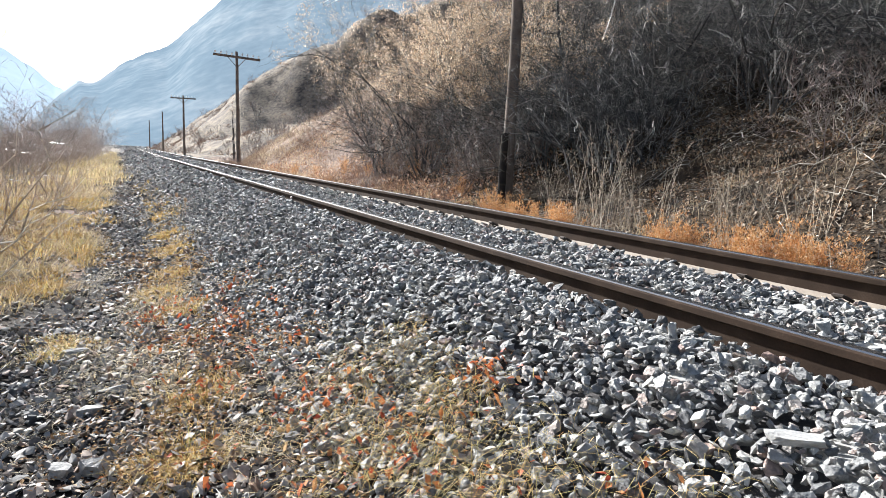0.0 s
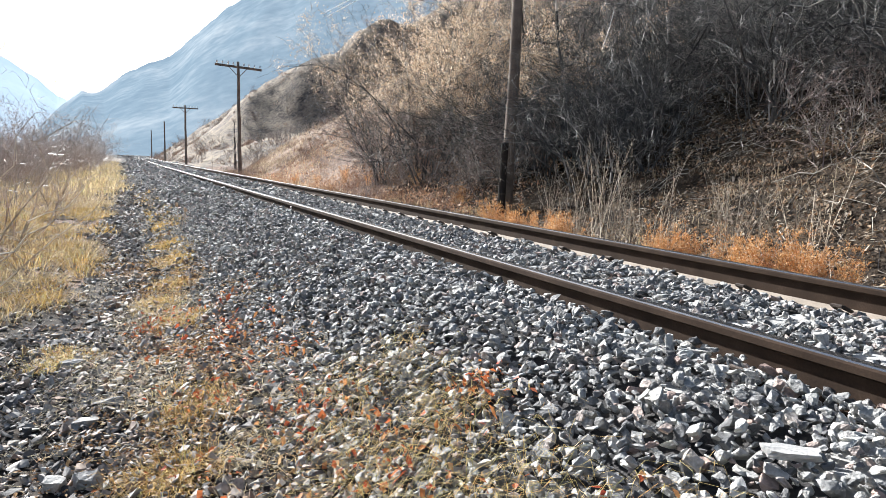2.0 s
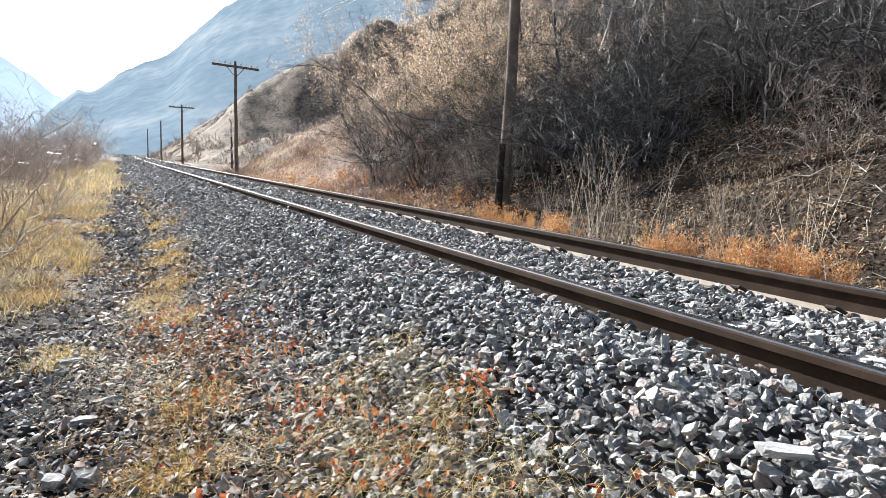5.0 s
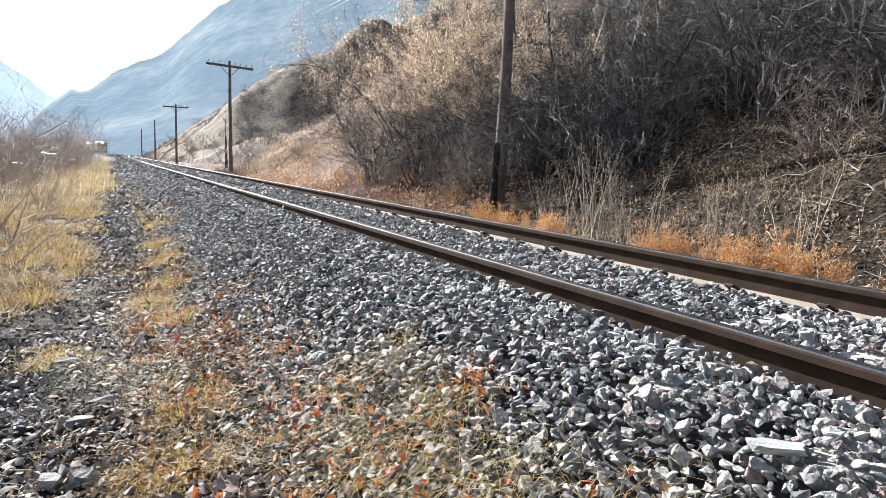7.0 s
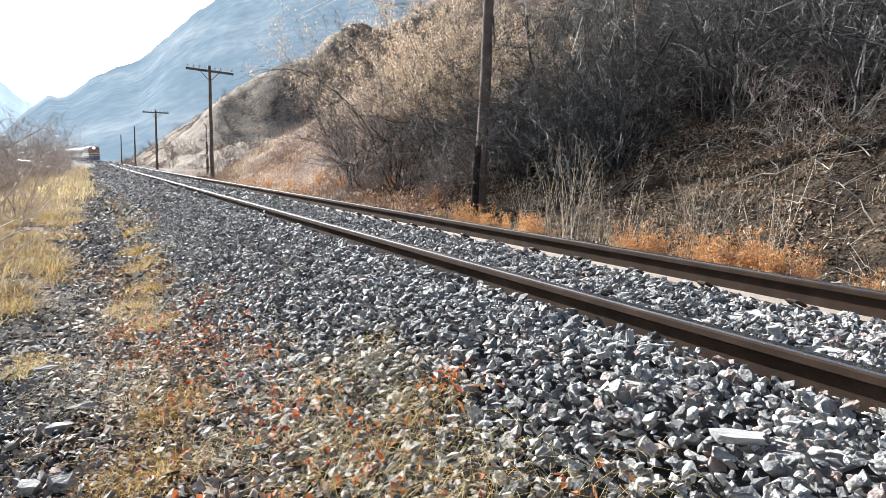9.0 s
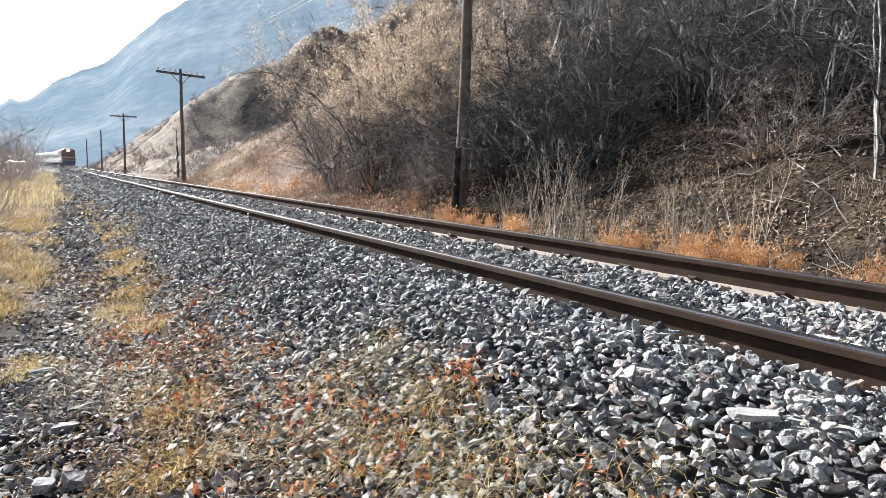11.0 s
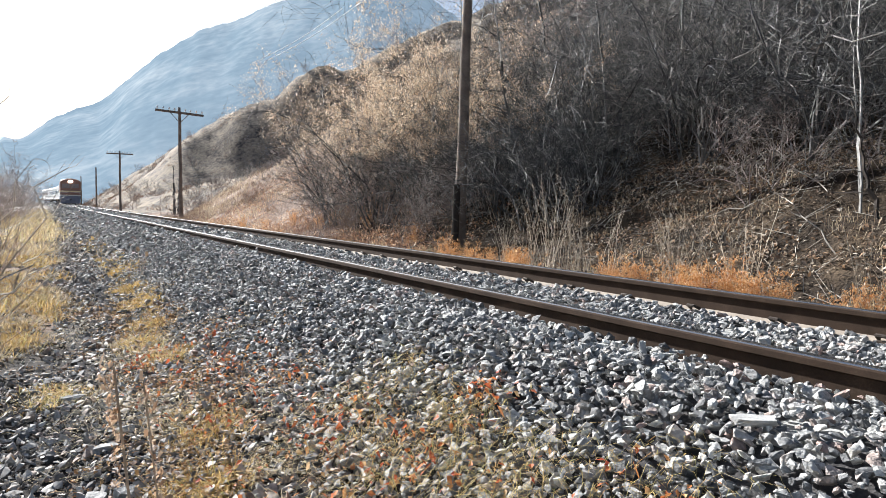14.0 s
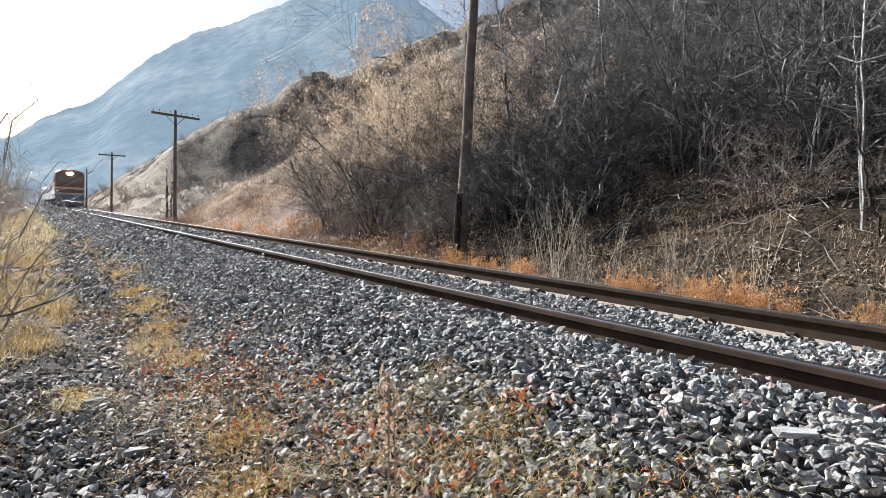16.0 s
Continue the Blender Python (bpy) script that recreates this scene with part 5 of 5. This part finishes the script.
for (a0, e0), (a1, e1) in (((23.63, 16.36), (15.95, 11.41)), ((22.2, 15.87), (15.73, 11.65))):
    p0, p1 = Vector(on_mountain(a0, e0)), Vector(on_mountain(a1, e1))
    cable = tagged(new("power_cable"), "bright overhead cable running down the mountainside", "cable", group="cables on the mountain")
    bm = bmesh.new()
    rings = []
    for k in range(13):
        f = k / 12
        q = p0.lerp(p1, f) - Vector((0, 0, 2.2 * math.sin(math.pi * f)))
        rings.append([bm.verts.new(q + Vector((0, 0.3 * math.cos(t), 0.3 * math.sin(t)))) for t in [1.2566 * i for i in range(5)]])
    for ra, rb in zip(rings, rings[1:]):
        for i in range(5):
            bm.faces.new((ra[i], ra[(i + 1) % 5], rb[(i + 1) % 5], rb[i]))
    part("wire", bm, M_CABLE, cable)


# ---- train ----
# Red is dulled and navy lifted, painting haze into the train's colours.
M_RED = noise_mat("hazed_red_paint", [(0.3, (0.17, 0.085, 0.065)), (0.7, (0.26, 0.13, 0.1))], 2, 30, 0.5, 0.1)
M_CREAM = noise_mat("cream_stripe_paint", [(0.3, (0.6, 0.5, 0.3)), (0.7, (0.7, 0.6, 0.4))], 2, 30, 0.5, 0.1)
M_SILVER = noise_mat("dull_silver_paint", [(0.3, (0.5, 0.5, 0.48)), (0.7, (0.64, 0.64, 0.62))], 2, 30, 0.45, 0.1, 0.2)
M_NAVY = noise_mat("hazed_navy_paint", [(0.3, (0.12, 0.135, 0.19)), (0.7, (0.19, 0.205, 0.26))], 2, 30, 0.6, 0.1)
M_UNDER = noise_mat("grimy_running_gear", [(0.3, (0.03, 0.028, 0.026)), (0.7, (0.08, 0.072, 0.065))], 4, 40, 0.8, 0.3)
M_WINDOW = plain_mat("dark_train_glass", (0.03, 0.035, 0.04), 0.08)
# Grey base colour paints a sky reflection onto the windscreen.
M_SCREEN = noise_mat("painted_reflection_screen", [(0.3, (0.16, 0.14, 0.145)), (0.7, (0.26, 0.23, 0.235))], 2, 20, 0.2, 0.05)
M_LAMP = plain_mat("lit_headlight", (1, 0.95, 0.85), 0.3, 0, 14.0)
M_ROOF = noise_mat("white_roof_paint", [(0.3, (0.66, 0.66, 0.64)), (0.7, (0.8, 0.8, 0.78))], 2, 20, 0.35, 0.1)


def shell(bm, half, z0, z1, y0, y1, crown, front=0.0):
    """A body with a rounded roof; front: how far its upper front leans back."""
    ring = [(-half, z0), (half, z0), (half, z1 - crown)] + [(half * math.cos(t), z1 - crown + crown * math.sin(t)) for t in [math.pi * k / 10 for k in range(1, 10)]] + [(-half, z1 - crown)]
    rows = [(y0, 0.0), (y0 + 0.25, 0.0), (y1, 0.0)]
    vs = []
    for k, (y, _) in enumerate(rows):
        sc = 0.93 if k == 0 else 1.0
        vs.append([bm.verts.new((x * sc, y + (front * max(0, (z - z0 - 1.0)) if k < 2 else 0), z if k else z - 0.06 * (z > z1 - crown))) for x, z in ring])
    for a, b in zip(vs, vs[1:]):
        for i in range(len(ring)):
            j = (i + 1) % len(ring)
            bm.faces.new((a[i], a[j], b[j], b[i]))
    bm.faces.new(vs[0][::-1]), bm.faces.new(vs[-1])
    bmesh.ops.recalc_face_normals(bm, faces=bm.faces)
    return bm


def bogie(parent, y):
    bm = bmesh.new()
    box(bm, -1.1, -0.95, y - 1.9, y + 1.9, 0.45, 0.8, 0.03), box(bm, 0.95, 1.1, y - 1.9, y + 1.9, 0.45, 0.8, 0.03), box(bm, -0.95, 0.95, y - 0.3, y + 0.3, 0.5, 0.85, 0.03)
    bg = part("bogie", bm, M_UNDER, parent)
    for dy in (-1.25, 1.25):
        for o in (-GAUGE / 2, GAUGE / 2):
            bm = bmesh.new()
            tube(bm, (o - 0.06, y + dy, 0.5), (o + 0.06, y + dy, 0.5), 0.5, 0.5, 20)
            tube(bm, (o - 0.05 - 0.02, y + dy, 0.5), (o + 0.07, y + dy, 0.5), 0.2, 0.2, 12)
            part("wheel", bm, M_UNDER, bg)


def build_locomotive():
    ob = tagged(new("locomotive"), "red, cream and silver diesel locomotive with its headlight lit", "locomotive")
    part("hood", shell(bmesh.new(), 1.52, 2.35, 4.35, 0.0, 16.5, 0.55, 0.12), M_RED, ob, "red upper body with rounded roof, haze dulling its colour")
    bm = bmesh.new()
    box(bm, -1.54, 1.54, -0.06, 16.5, 2.1, 2.3, 0.03)
    part("stripe", bm, M_CREAM, ob, "cream band round the body")
    bm = bmesh.new()
    box(bm, -1.52, 1.52, -0.05, 16.5, 1.45, 2.1, 0.04)
    part("lower_body", bm, M_SILVER, ob, "dull silver lower body")
    bm = bmesh.new()
    box(bm, -1.5, 1.5, -0.35, 16.8, 0.95, 1.45, 0.04)
    part("underframe", bm, M_NAVY, ob)
    bm = bmesh.new()
    box(bm, -1.5, 1.5, -0.075, -0.045, 1.62, 2.06, 0.01)
    part("nose_panel", bm, M_RED, ob, "red band across the nose")
    bm = bmesh.new()
    box(bm, -1.42, 1.42, -0.42, -0.2, 0.18, 1.1, 0.05)
    part("pilot", bm, M_NAVY, ob, "dark plough plate at the front")
    bm = bmesh.new()
    box(bm, -0.12, 0.12, -0.8, -0.4, 0.7, 0.95, 0.03)
    part("coupler", bm, M_UNDER, ob)
    for d in (-1, 1):
        bm = bmesh.new()
        box(bm, d * 0.66 - 0.58, d * 0.66 + 0.58, -0.035, 0.05, 2.78, 3.48, 0.02)
        w = part("windscreen", bm, M_SCREEN, ob, "windscreen with the pale sky's reflection painted in grey")
        bm = bmesh.new()
        tube(bm, (d * 0.66, -0.045, 2.8), (d * 0.4, -0.045, 3.3), 0.012, 0.012, 5)
        part("wiper", bm, M_UNDER, w)
        bm = bmesh.new()
        box(bm, d * 1.5, d * 1.55, 1.1, 2.3, 2.9, 3.5, 0.015)
        part("cab_window", bm, M_WINDOW, ob)
        bm = bmesh.new()
        tube(bm, (d * 0.95, -0.42, 1.55), (d * 0.95, -0.05, 1.55), 0.11, 0.11, 12)
        part("ditch_light", bm, M_SILVER, ob)
        bm = bmesh.new()
        tube(bm, (d * 1.35, -0.5, 1.1), (d * 1.35, -0.5, 2.1), 0.02, 0.02, 6)
        tube(bm, (d * 1.35, -0.5, 2.1), (d * 0.5, -0.5, 2.0), 0.02, 0.02, 6)
        part("handrail", bm, M_SILVER, ob)
    bm = bmesh.new()
    box(bm, -0.33, 0.33, 0.02, 0.3, 3.66, 4.02, 0.05)
    hl = part("headlight", bm, M_UNDER, ob)
    for d in (-0.16, 0.16):
        bm = bmesh.new()
        tube(bm, (d, -0.03, 3.84), (d, 0.06, 3.84), 0.15, 0.15, 16)
        part("lamp_lens", bm, M_LAMP, hl, "bright lit lamp")
    for y in (5, 9, 12):
        bm = bmesh.new()
        tube(bm, (0, y, 4.25), (0, y, 4.5), 0.6, 0.55, 16)
        part("roof_fan", bm, M_UNDER, ob)
    bogie(ob, 3.2), bogie(ob, 13.3)
    return ob


def build_coach():
    ob = tagged(new("passenger_coach"), "silver passenger coach with bright white roof behind the locomotive", "railway coach", group="coaches of the train")
    part("roof", shell(bmesh.new(), 1.5, 3.3, 4.15, 0.0, 23, 0.6), M_ROOF, ob, "bright white rounded roof")
    bm = bmesh.new()
    box(bm, -1.48, 1.48, 0, 23, 1.0, 3.3, 0.04)
    part("body", bm, M_SILVER, ob)
    for d in (-1, 1):
        for k in range(10):
            bm = bmesh.new()
            box(bm, d * 1.46 - 0.04, d * 1.46 + 0.04, 1.6 + k * 2.05, 3.0 + k * 2.05, 2.2, 3.0, 0.02)
            part("window", bm, M_WINDOW, ob)
    bm = bmesh.new()
    box(bm, -0.5, 0.5, -0.3, 0.05, 1.1, 3.2, 0.05)
    part("gangway", bm, M_UNDER, ob)
    bogie(ob, 3.5), bogie(ob, 19.5)
    return ob


loco = build_locomotive()
coaches = [build_coach()]
for _ in range(3):
    coaches.append(copy_thing(coaches[0], Matrix()))
SPEED, LAST = 20.0, 89.0              # metres a second; the front's place along the track at the end


def riding(front, length):
    """The pose of a vehicle whose ends stand on the track's line."""
    x0, y0, _ = along(front)
    x1, y1, _ = along(front + length)
    return pose(x0, y0, 0, 0, 0, math.degrees(math.atan2(-(x1 - x0), y1 - y0)))


def motions():
    times = [0.5 * k for k in range(33)]
    walk(loco, [(t, riding(LAST + SPEED * (16 - t), 16.5)) for t in times])
    for k, c in enumerate(coaches):
        walk(c, [(t, riding(LAST + SPEED * (16 - t) + 17.5 + 24 * k, 23)) for t in times])


motions()
